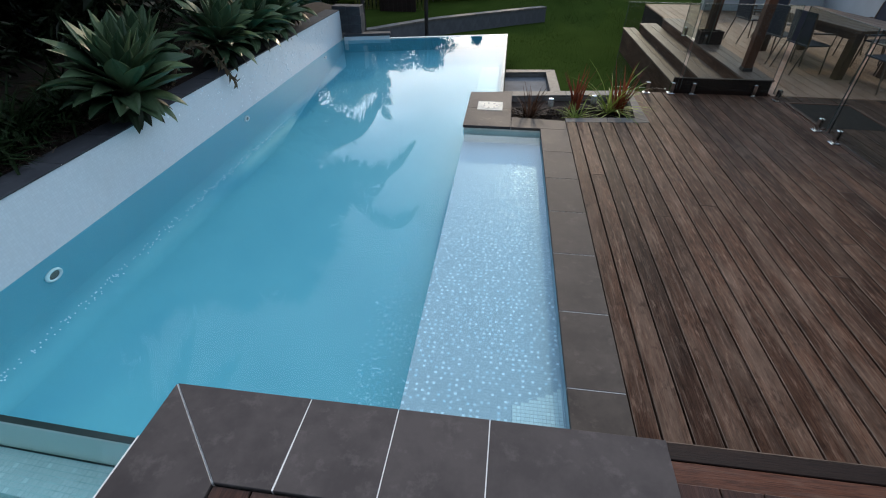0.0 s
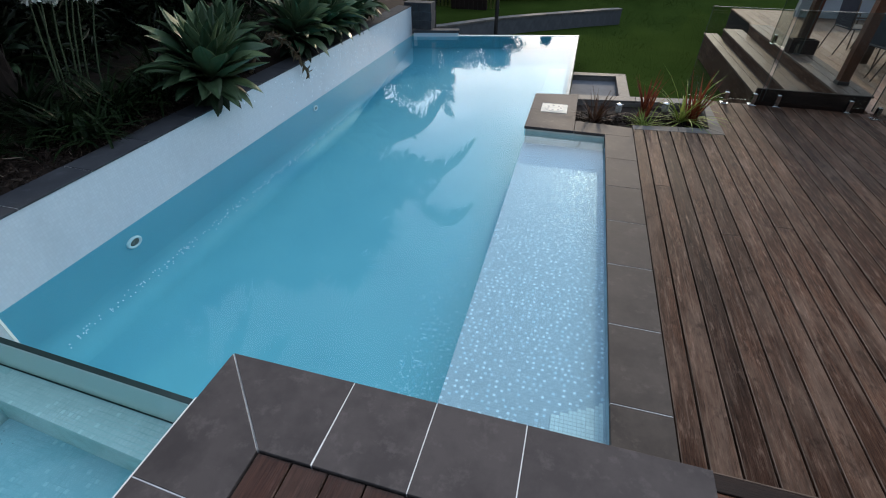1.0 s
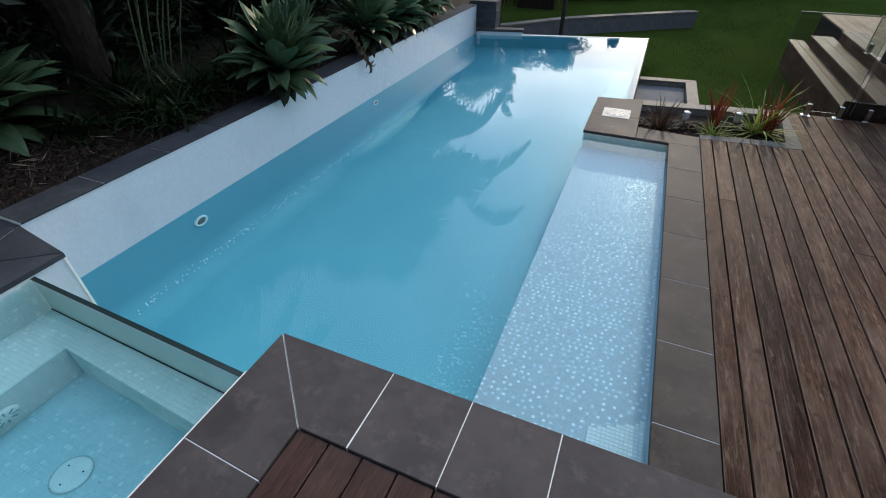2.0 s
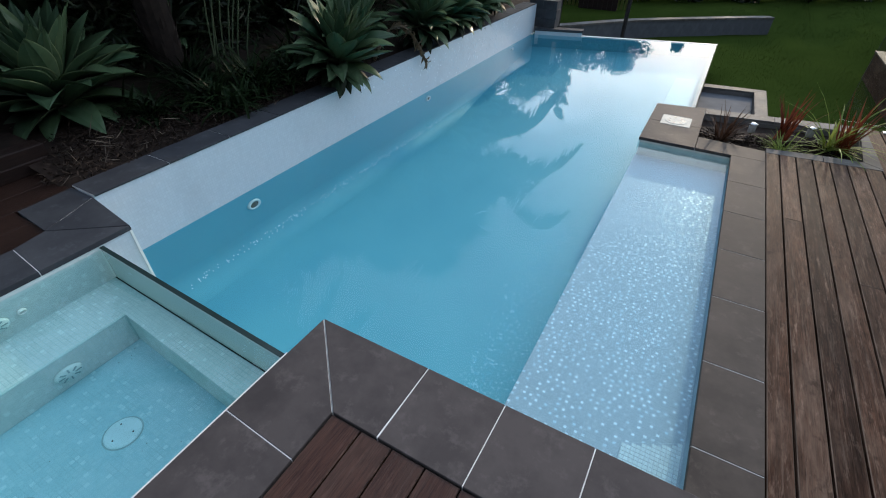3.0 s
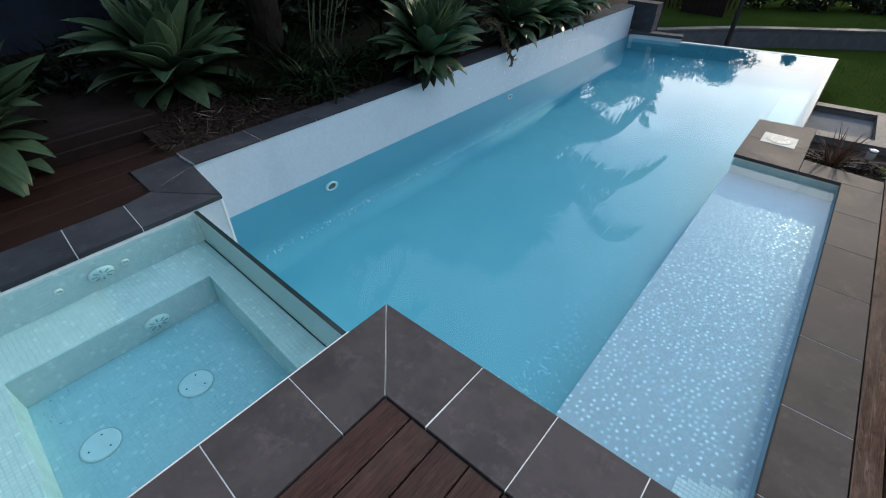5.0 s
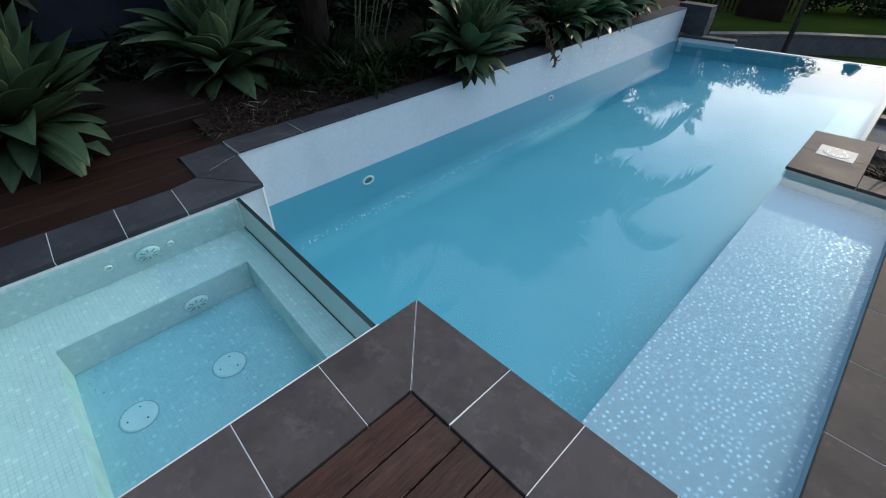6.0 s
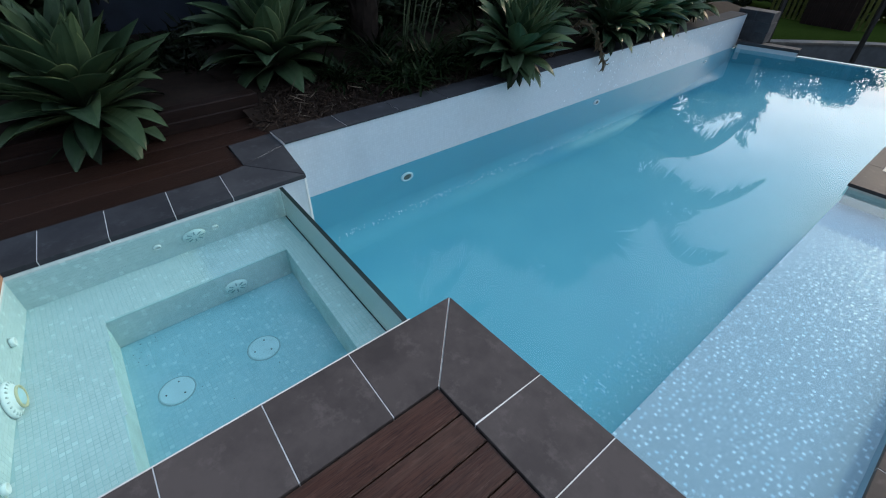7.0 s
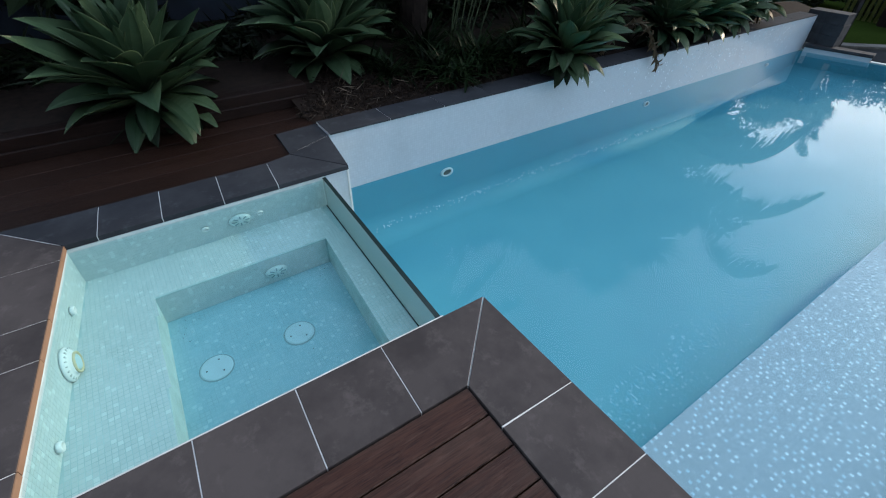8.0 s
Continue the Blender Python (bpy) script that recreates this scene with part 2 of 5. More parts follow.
STICKS = leaf_material("pale_dry_sticks", (0.06, 0.045, 0.035), (0.20, 0.16, 0.12), rough=0.8, trans=0.0)
PIERSTONE = plain("blue_grey_stone", (0.046, 0.048, 0.054), 0.8, 0, 0.3, 6, 0.4)
GATEWOOD = plain("dark_brown_gate_boards", (0.020, 0.012, 0.010), 0.7, 0, 0.3, 5, 0.3)
FLORET = plain("white_florets", (0.50, 0.51, 0.47), 0.7)
PICKET = plain("green_weathered_pickets", (0.09, 0.10, 0.025), 0.8, 0, 0.3, 6, 0.3)
# footwell grout, blued to go with the depth-tinted mosaic
WELL_GROUT = plain("depth_blued_grout", (0.31, 0.51, 0.56), 0.7)
SPA_GROUT = plain("pale_spa_grout", (0.60, 0.68, 0.67), 0.6)
SHELF_GROUT = plain("pale_blue_grout", (0.42, 0.475, 0.525), 0.7)
CREAM = plain("cream_render", (0.66, 0.62, 0.53), 0.7)
CHROME = plain("polished_steel", (0.62, 0.62, 0.62), 0.16, 1.0, 0.05)
DARKSTEEL = plain("dark_steel", (0.06, 0.06, 0.065), 0.4, 0.8)
WHITE_PLASTIC = plain("white_plastic", (0.78, 0.80, 0.78), 0.4, 0, 0.05)
GREY_RENDER = plain("grey_rendered_block", (0.105, 0.113, 0.128), 0.85, 0, 0.2, 4, 0.3)
BLUE_FENCE = plain("blue_grey_paint", (0.045, 0.058, 0.085), 0.7, 0, 0.2, 3, 0.2)
HOUSE_WALL = plain("pale_blue_render", (0.42, 0.48, 0.52), 0.8, 0, 0.08, 2, 0.1)
SOIL = plain("dark_garden_soil", (0.018, 0.011, 0.008), 0.95, 0, 0.5, 14, 0.6)
MULCH = leaf_material("bark_mulch", (0.008, 0.0050, 0.0038), (0.034, 0.022, 0.015), rough=0.8, trans=0.0)
WATER_POOL = water_material("clear_pool_water", (0.76, 0.925, 0.97), 0.0005, 5.0)
WATER_SPA = water_material("clear_spa_water", (0.80, 0.965, 0.965), 0.0006, 6.0)
WEIR_GLASS = glass_material("wet_weir_glass", (0.78, 0.88, 0.86), 0.62, (0.56, 0.62, 0.62))
GLASS_EDGE = plain("dark_glass_edge", (0.02, 0.035, 0.035), 0.2)
FENCE_GLASS = glass_material("clear_fence_glass", (0.82, 0.84, 0.81), 0.008)
# low agave leaves: the shade under the rosette is put into this colour
AGAVE_SHADED = leaf_material("shaded_low_agave_leaf", (0.007, 0.016, 0.007), (0.017, 0.032, 0.014), rough=0.5, trans=0.1, island=False)
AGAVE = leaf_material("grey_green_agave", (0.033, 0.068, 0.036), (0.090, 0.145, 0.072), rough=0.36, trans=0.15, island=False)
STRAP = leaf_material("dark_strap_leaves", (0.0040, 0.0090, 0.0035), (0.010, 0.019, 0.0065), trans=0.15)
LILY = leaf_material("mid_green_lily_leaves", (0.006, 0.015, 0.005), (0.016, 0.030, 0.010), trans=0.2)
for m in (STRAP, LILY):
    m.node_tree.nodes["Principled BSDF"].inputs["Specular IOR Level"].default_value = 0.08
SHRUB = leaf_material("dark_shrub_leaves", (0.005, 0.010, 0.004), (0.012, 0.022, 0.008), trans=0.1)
PALMLEAF = leaf_material("palm_leaflets", (0.02, 0.035, 0.015), (0.045, 0.07, 0.028), trans=0.2)
REDLEAF = leaf_material("red_cordyline_leaves", (0.10, 0.022, 0.012), (0.22, 0.055, 0.025), trans=0.3)
LIMELEAF = leaf_material("variegated_flax_leaves", (0.08, 0.13, 0.02), (0.30, 0.36, 0.08), trans=0.4)
BRONZELEAF = leaf_material("bronze_flax_leaves", (0.035, 0.018, 0.010), (0.10, 0.05, 0.028), trans=0.2)
DEADLEAF = leaf_material("dry_brown_leaves", (0.045, 0.031, 0.018), (0.12, 0.09, 0.055), trans=0.15)
GRASS = leaf_material("lawn_grass", (0.022, 0.040, 0.0075), (0.040, 0.066, 0.013), rough=0.8, trans=0.35)
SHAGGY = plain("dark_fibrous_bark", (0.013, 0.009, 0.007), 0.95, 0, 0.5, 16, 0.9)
PALESTEM = leaf_material("pale_green_stems", (0.016, 0.028, 0.011), (0.032, 0.048, 0.020), trans=0.1)
BARK = plain("grey_brown_bark", (0.06, 0.045, 0.035), 0.9, 0, 0.4, 12, 0.8)


def lawn_ground():
    a = Mat("mown_lawn", rough=0.95, spec=0.0)
    c = a.ramp(a.noise(0.7, detail=6, rough=0.6), [(0.3, (0.022, 0.038, 0.0075)), (0.7, (0.036, 0.056, 0.0120))])
    a.color(a.mix(a.ramp(a.noise(30, detail=3), [(0.4, (0.0,)), (0.7, (0.6,))]), c, (0.020, 0.036, 0.007)))
    return a.bump(a.noise(45), 0.2, 0.01).m


def pool_shell_material():
    a = Mat("blue_pool_plaster", rough=0.55)
    # blue plaster, with part of the water's own blue put into it
    c = a.ramp(a.noise(1.3, detail=4), [(0.3, (0.130, 0.384, 0.466)), (0.7, (0.156, 0.425, 0.502))])
    a.color(a.mix(a.ramp(a.noise(90, detail=2), [(0.5, (0.0,)), (0.7, (0.2,))]), c, (0.28, 0.58, 0.68)))
    return a.bump(a.noise(70), 0.2, 0.002).m


def white_wall_material():
    """White glass mosaic: squares with paler joints, at real size."""
    a = Mat("white_wall_mosaic", rough=0.3)
    mp = a.n.new("ShaderNodeMapping")
    mp.inputs["Rotation"].default_value = (0, radians(90), 0)
    a.l.new(a.co.outputs["Object"], mp.inputs["Vector"])
    br = a.n.new("ShaderNodeTexBrick")
    br.offset = 0.0
    for key, v in (("Scale", 1.0), ("Mortar Size", 0.0016), ("Brick Width", 0.025), ("Row Height", 0.025), ("Mortar Smooth", 0.2), ("Bias", 0.0)):
        br.inputs[key].default_value = v
    br.inputs["Color1"].default_value, br.inputs["Color2"].default_value, br.inputs["Mortar"].default_value = (0.54, 0.60, 0.64, 1), (0.58, 0.64, 0.68, 1), (0.52, 0.575, 0.61, 1)
    sw, cb, sp = a.n.new("ShaderNodeSeparateXYZ"), a.n.new("ShaderNodeCombineXYZ"), a.n.new("ShaderNodeMath")
    a.l.new(a.co.outputs["Object"], sw.inputs[0])
    sp.operation = "ADD"
    a.l.new(sw.outputs["X"], sp.inputs[0])
    a.l.new(sw.outputs["Y"], sp.inputs[1])
    a.l.new(sp.outputs[0], cb.inputs["X"])
    a.l.new(sw.outputs["Z"], cb.inputs["Y"])
    a.l.new(cb.outputs[0], br.inputs["Vector"])
    stain = a.ramp(a.noise(2.2, (1, 1, 0.6), 6, 0.65), [(0.52, (0.0,)), (0.8, (0.28,))])
    a.color(a.mix(stain, br.outputs["Color"], (0.35, 0.39, 0.42)))
    a.n.remove(mp)
    a.p.inputs["Coat Weight"].default_value = 0.4
    return a.bump(a.noise(70, detail=2), 0.22, 0.002).m


LAWN_MAT, SHELL, WHITEWALL = lawn_ground(), pool_shell_material(), white_wall_material()
SHEDWOOD = plain("dark_shed_boards", (0.02, 0.017, 0.016), 0.8, 0, 0.3, 5, 0.3)
FABRIC = plain("dark_blue_sling_fabric", (0.03, 0.035, 0.05), 0.7)
TABLEWOOD = wood_material("honey_table_timber", (0.06, 0.034, 0.018), (0.09, 0.052, 0.03), (0.13, 0.08, 0.048), (0.35, 0.5), 0.1)
STAIRWOOD = wood_material("grey_weathered_stair_boards", (0.058, 0.036, 0.027), (0.098, 0.066, 0.051), (0.145, 0.104, 0.082), (0.4, 0.6), 0.4, (0.17, 0.135, 0.115), 0.2)
LAMPGLASS = plain("frosted_lamp_glass", (0.38, 0.37, 0.34), 0.12)
# patio boards: their sunlight is put into this paler colour
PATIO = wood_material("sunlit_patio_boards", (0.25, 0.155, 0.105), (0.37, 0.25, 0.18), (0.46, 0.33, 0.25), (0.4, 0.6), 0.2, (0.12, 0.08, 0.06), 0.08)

TAN = plain("tan_tile_body", (0.30, 0.17, 0.10), 0.7)
# shade inside slots and gaps, painted as a dark colour
SLOT_SHADE = plain("slot_shade_green_grey", (0.26, 0.38, 0.39), 0.6)
GRATE = plain("pale_spa_grate", (0.60, 0.70, 0.69), 0.4, 0, 0.05)
TAN_LENS = plain("tan_lamp_bezel", (0.62, 0.56, 0.36), 0.5)
# grey that paints the shade between the lamp ribs
RIB_SHADE = plain("rib_shade_grey", (0.55, 0.61, 0.60), 0.6)
GLASSRIM = plain("green_glass_rim", (0.07, 0.085, 0.08), 0.25)
LENS = plain("grey_lamp_lens", (0.16, 0.15, 0.12), 0.25)
# pearly tiles; their glint is put into the paler colour
PEARL_GLINT = mosaic_material("pearl_highlight_mosaic", (0.62, 0.69, 0.74), (0.55, 0.69, 0.76), (0.78, 0.83, 0.86), 0.4, 0.42)
for m in PEARL_GLINT:
    m.node_tree.nodes["Principled BSDF"].inputs["Metallic"].default_value = 0.05       # mother-of-pearl sheen
CHIPPED = plain("chipped_timber_edge", (0.060, 0.036, 0.028), 0.7, 0, 0.9, 22)
WORN = plain("worn_timber_edge", (0.125, 0.088, 0.066), 0.7, 0, 0.6, 5)
MOS_CORNER = mosaic_material("white_corner_mosaic", (0.64, 0.69, 0.69), (0.69, 0.74, 0.73), (0.78, 0.82, 0.81), 0.1)

# ---- mesh helpers ----


def mesh(name, verts, faces, mats, smooth=False, index=None):
    me = bpy.data.meshes.new(name)
    me.from_pydata([tuple(v) for v in verts], [], [tuple(f) for f in faces])
    for m in (mats if isinstance(mats, (list, tuple)) else [mats]):
        me.materials.append(m)
    if smooth:
        me.polygons.foreach_set("use_smooth", [True] * len(me.polygons))
    if index:
        me.polygons.foreach_set("material_index", index)
    me.update()
    return me


def put(name, me, parent=None, at=None, label=""):
    """Link a mesh as one object, under a parent if there is one."""
    ob = new(name, me)
    if at is not None:
        ob.matrix_basis = at if isinstance(at, Matrix) else Matrix.Translation(at)
    if parent is not None:
        ob.parent = parent
    if label:
        tagged(ob, label)
    return ob


def empty(name, at=(0, 0, 0)):
    ob = new(name)
    ob.matrix_basis = at if isinstance(at, Matrix) else Matrix.Translation(at)
    ob.empty_display_size = 0.1
    return ob


def inset(poly, d):
    """A convex polygon (anticlockwise) with its edges moved inwards by d."""
    n, out = len(poly), []
    for i in range(n):
        p0, p1, p2 = (Vector(poly[(i + k) % n]) for k in (-1, 0, 1))
        a, b = (p1 - p0).normalized(), (p2 - p1).normalized()
        na, nb = Vector((-a.y, a.x)), Vector((-b.y, b.x))
        out.append(p1 + (na + nb) * (d / max(0.15, 1 + na.dot(nb))))
    return out


def prism_data(poly, z0, z1, bev=0.003):
    """A flat piece with chamfered top edges."""
    n = len(poly)
    ring = [Vector(p) for p in poly]
    top = inset(poly, bev)
    vs = [(p.x, p.y, z0) for p in ring] + [(p.x, p.y, z1 - bev) for p in ring] + [(p.x, p.y, z1) for p in top]
    fs = [tuple(reversed(range(n))), tuple(range(2 * n, 3 * n))]
    for k in (0, n):
        fs += [(k + i, k + (i + 1) % n, k + n + (i + 1) % n, k + n + i) for i in range(n)]
    return vs, fs


def rect(x0, y0, x1, y1):
    return [(x0, y0), (x1, y0), (x1, y1), (x0, y1)]


CACHE = {}


def piece(name, poly, z0, z1, material, parent, bev=0.003, label=""):
    """A prism with its origin at its middle; equal pieces share one mesh."""
    cx, cy = sum(p[0] for p in poly) / len(poly), sum(p[1] for p in poly) / len(poly)
    loc = [(p[0] - cx, p[1] - cy) for p in poly]
    key = (name, material.name, bev, round(z1 - z0, 4), tuple((round(x, 4), round(y, 4)) for x, y in loc))
    if key not in CACHE:
        CACHE[key] = mesh(name, *prism_data(loc, z0 - z1, 0, bev), material)
    return put(name, CACHE[key], parent, (cx, cy, z1), label)


def joined(parts):
    """Many (verts, faces) as one."""
    vs, fs = [], []
    for v, f in parts:
        k = len(vs)
        vs += v
        fs += [tuple(i + k for i in q) for q in f]
    return vs, fs


def box_data(x0, y0, z0, x1, y1, z1):
    v = [(x, y, z) for z in (z0, z1) for x, y in ((x0, y0), (x1, y0), (x1, y1), (x0, y1))]
    return v, [(3, 2, 1, 0), (4, 5, 6, 7), (0, 1, 5, 4), (1, 2, 6, 5), (2, 3, 7, 6), (3, 0, 4, 7)]


def tube_data(points, radii, sides=8, caps=True):
    vs, fs = [], []
    pts = [Vector(p) for p in points]
    for i, p in enumerate(pts):
        d = (pts[min(i + 1, len(pts) - 1)] - pts[max(i - 1, 0)]).normalized()
        a = d.orthogonal().normalized() if abs(d.z) < 0.99 else Vector((1, 0, 0))
        b = d.cross(a).normalized()
        a = b.cross(d)
        r = radii[i] if isinstance(radii, (list, tuple)) else radii
        vs += [tuple(p + r * (math.cos(2 * math.pi * k / sides) * a + math.sin(2 * math.pi * k / sides) * b)) for k in range(sides)]
    for i in range(len(pts) - 1):
        fs += [(i * sides + k, i * sides + (k + 1) % sides, (i + 1) * sides + (k + 1) % sides, (i + 1) * sides + k) for k in range(sides)]
    if caps:
        fs += [tuple(reversed(range(sides))), tuple(range((len(pts) - 1) * sides, len(pts) * sides))]
    return vs, fs


def lathe_data(profile, sides=24):
    """(radius, z) rows turned round z."""
    vs, fs = [], []
    for r, z in profile:
        vs += [(r * math.cos(2 * math.pi * k / sides), r * math.sin(2 * math.pi * k / sides), z) for k in range(sides)]
    for i in range(len(profile) - 1):
        fs += [(i * sides + k, i * sides + (k + 1) % sides, (i + 1) * sides + (k + 1) % sides, (i + 1) * sides + k) for k in range(sides)]
    fs += [tuple(reversed(range(sides))), tuple(range((len(profile) - 1) * sides, len(profile) * sides))]
    return vs, fs


def blade_data(rng, root, direction, up, length, width, droop, segs=4, fold=0.25):
    """One strap leaf: a folded strip that bends over."""
    d, u = Vector(direction).normalized(), Vector(up).normalized()
    s = d.cross(u)
    s = s.normalized() if s.length > 1e-4 else Vector((1, 0, 0))
    vs, fs = [], []
    p, ang = Vector(root), 0.0
    for i in range(segs + 1):
        t = i / segs
        w = width * (0.55 + 0.9 * t * (1 - t) * 2) * (1 - t ** 3) * 0.5
        nrm = s.cross(d)
        vs += [tuple(p - s * w + nrm * w * fold), tuple(p), tuple(p + s * w + nrm * w * fold)]
        d = (Matrix.Rotation(-droop / segs, 3, s) @ d).normalized()
        p = p + d * (length / segs)
    for i in range(segs):
        k = 3 * i
        fs += [(k, k + 1, k + 4, k + 3), (k + 1, k + 2, k + 5, k + 4)]
    return vs, fs


def clump_data(seed, n, length, width, lean, droop, base=0.05, segs=4):
    """A tuft of strap leaves round the origin."""
    rng = random.Random(seed)
    out = []
    for _ in range(n):
        az, tilt = rng.uniform(0, 2 * math.pi), rng.uniform(*lean)
        d = Vector((math.cos(az) * math.sin(tilt), math.sin(az) * math.sin(tilt), math.cos(tilt)))
        root = (rng.gauss(0, base), rng.gauss(0, base), 0)
        out.append(blade_data(rng, root, d, (-math.cos(az) * math.cos(tilt), -math.sin(az) * math.cos(tilt), math.sin(tilt)), length * rng.uniform(0.6, 1.1), width * rng.uniform(0.7, 1.2), droop * rng.uniform(0.5, 1.3), segs))
    return joined(out)


def leaf_cloud(seed, centres, n, size, flat=0.7, slim=1.0):
    """n small leaves, each two faces, strewn in ellipsoidal clumps (x, y, z, radius)."""
    rng = random.Random(seed)
    out_v, out_f = [], []
    for _ in range(n):
        cx, cy, cz, r = rng.choice(centres)
        while True:
            q = Vector((rng.uniform(-1, 1), rng.uniform(-1, 1), rng.uniform(-1, 1)))
            if 0.25 < q.length < 1:
                break
        c = Vector((cx, cy, cz)) + Vector((q.x * r, q.y * r, q.z * r * flat))
        d = (Vector((rng.gauss(0, 1), rng.gauss(0, 1), rng.gauss(-0.3, 0.7)))).normalized()
        s = d.orthogonal().normalized()
        s = Matrix.Rotation(rng.uniform(0, 6.28), 3, d) @ s
        l, w = size * rng.uniform(0.6, 1.4), size * rng.uniform(0.18, 0.34) * slim
        nrm = d.cross(s)
        k = len(out_v)
        out_v += [tuple(c), tuple(c + d * l * 0.45 + s * w + nrm * w * 0.3), tuple(c + d * l), tuple(c + d * l * 0.45 - s * w + nrm * w * 0.3)]
        out_f += [(k, k + 1, k + 2), (k, k + 2, k + 3)]
    return out_v, out_f

# ---- ground ----


def lawn_height(x, y):
    """Low by the pool, higher behind the curved garden wall and towards the back."""
    line = 13.5 + (x + 0.85) * 0.74
    rise = min(1.0, max(0.0, (y - line + (6.0 * min(1, max(0, (x - 2.2) / 2.5)))) / (0.3 + 7.0 * min(1, max(0, (x - 2.2) / 1.5)))))
    return LAWN + 0.42 * rise * rise * (3 - 2 * rise)


def build_ground():
    xs = [-400, -120, -40, -20, -14, -10] + [-8 + 0.5 * i for i in range(45)] + [16, 20, 30, 60, 150, 400]
    ys = [-400, -100, -30, -12, -6] + [-2 + 0.5 * i for i in range(53)] + [26, 30, 40, 70, 150, 400]
    vs = [(x, y, -1.7 if -8 < x < 1.4 and y < 10.3 else lawn_height(x, y) + (0.02 * noise.noise((x, y, 0)) if abs(x) < 15 else 0)) for y in ys for x in xs]
    n = len(xs)
    fs = [(j * n + i, j * n + i + 1, (j + 1) * n + i + 1, (j + 1) * n + i) for j in range(len(ys) - 1) for i in range(n - 1)]
    return tagged(put("ground", mesh("ground", vs, fs, LAWN_MAT, True)), "green mown lawn sloping up behind the pool", "lawn", kind="structure")


ground = build_ground()


def build_grass():
    rng = random.Random(5)
    vs, fs = [], []
    for _ in range(26000):
        x, y = rng.uniform(1.4, 8.5), rng.uniform(6.8, 19)
        if x > 4.1 and y < 11.5 or (x < 2.6 and y < 8.9):
            continue
        z = lawn_height(x, y) - 0.01
        h, a, lean = rng.uniform(0.02, 0.055), rng.uniform(0, 6.28), rng.uniform(0.0, 0.03)
        dx, dy = math.cos(a) * 0.006, math.sin(a) * 0.006
        k = len(vs)
        vs += [(x - dx, y - dy, z), (x + dx, y + dy, z), (x + lean * dy * 60, y - lean * dx * 60, z + h)]
        fs.append((k, k + 1, k + 2))
    tagged(put("lawn_grass", mesh("lawn_grass", vs, fs, GRASS)), "short green blades of the mown lawn", "grass", kind="stuff")


build_grass()

# ---- pool shell ----
pool = tagged(empty("pool_shell", (0, 0, FLOOR)), "blue plastered pool shell under clear water", "pool", kind="structure")


def block(name, x0, y0, z0, x1, y1, z1, material, parent=None, label="", bev=0.004):
    ob = piece(name, rect(x0, y0, x1, y1), z0, z1, material, None, bev)
    if parent is not None:
        ob.parent = parent
        ob.matrix_parent_inverse = Matrix.Translation(parent.matrix_basis.translation).inverted()
    return tagged(ob, label) if label else ob


def slab(name, poly, z0, z1, material, parent=None, label="", bev=0.003):
    ob = piece(name, poly, z0, z1, material, None, bev)
    if parent is not None:
        ob.parent = parent
        ob.matrix_parent_inverse = Matrix.Translation(parent.matrix_basis.translation).inverted()
    return tagged(ob, label) if label else ob


slab("pool_floor", [(-2.6, -0.4), (1.34, -0.4), (1.34, 10.17), (-2.6, 9.17)], FLOOR - 0.15, FLOOR, SHELL, pool)
# white wall below the waterline, with the water's blue put into its colour
block("wall_lining", WALL_X - 0.05, 0.02, FLOOR, WALL_X + 0.003, 9.4, WATER, SHELL, pool)
block("sun_shelf_base", 0.88, -0.3, FLOOR, 1.95, 4.56, SHELF - MREC, SHELF_GROUT, pool, "pale tiled sun shelf under shallow water")
ramp_v = [(-2.28, 5.2, FLOOR), (1.31, 5.2, FLOOR)] + [v for k in range(1, 9) for v in ((-2.28, 5.2 + (9.22 - 5.2) * k / 8, FLOOR + 0.40 * (k / 8) ** 1.6), (1.31, 5.2 + (10.13 - 5.2) * k / 8, FLOOR + 0.40 * (k / 8) ** 1.6))]
ob = put("floor_ramp", mesh("floor_ramp", ramp_v, [(2 * k, 2 * k + 1, 2 * k + 3, 2 * k + 2) for k in range(8)], SHELL, True), pool)
ob.matrix_parent_inverse = Matrix.Translation((0, 0, FLOOR)).inverted()
cove_v, cove_f = [], []
for k in range(9):
    a = math.pi / 2 * k / 8
    cx, cz = WALL_X + 0.003 + COVE * (1 - math.cos(a)), FLOOR + 0.001 + COVE * (1 - math.sin(a))
    cove_v += [(cx, 0.02, cz), (cx, 9.3, cz)]
    if k:
        cove_f.append((2 * k - 2, 2 * k, 2 * k + 1, 2 * k - 1))
ob = put("wall_cove", mesh("wall_cove", cove_v, cove_f, SHELL, True), pool, None, "rounded foot of the pool wall")
ob.matrix_parent_inverse = Matrix.Translation((0, 0, FLOOR)).inverted()
slab("far_lining", [(-2.3, 9.175), (1.31, 10.11), (1.31, 10.165), (-2.3, 9.22)], FLOOR, WATER - 0.006, SHELL, pool)
slab("edge_ledge", [(0.86, 6.0), (1.31, 6.0), (1.31, 10.10), (0.86, 9.98)], FLOOR, -0.96, SHELL, pool)
block("platform_lining", 0.90, 4.52, FLOOR, 1.33, 6.0, WATER - 0.03, SHELL, pool)

def weir_line(x, off=0.0):
    """The pool side of the glass weir."""
    return -0.192 - 0.036 * (x + 1.69) - off


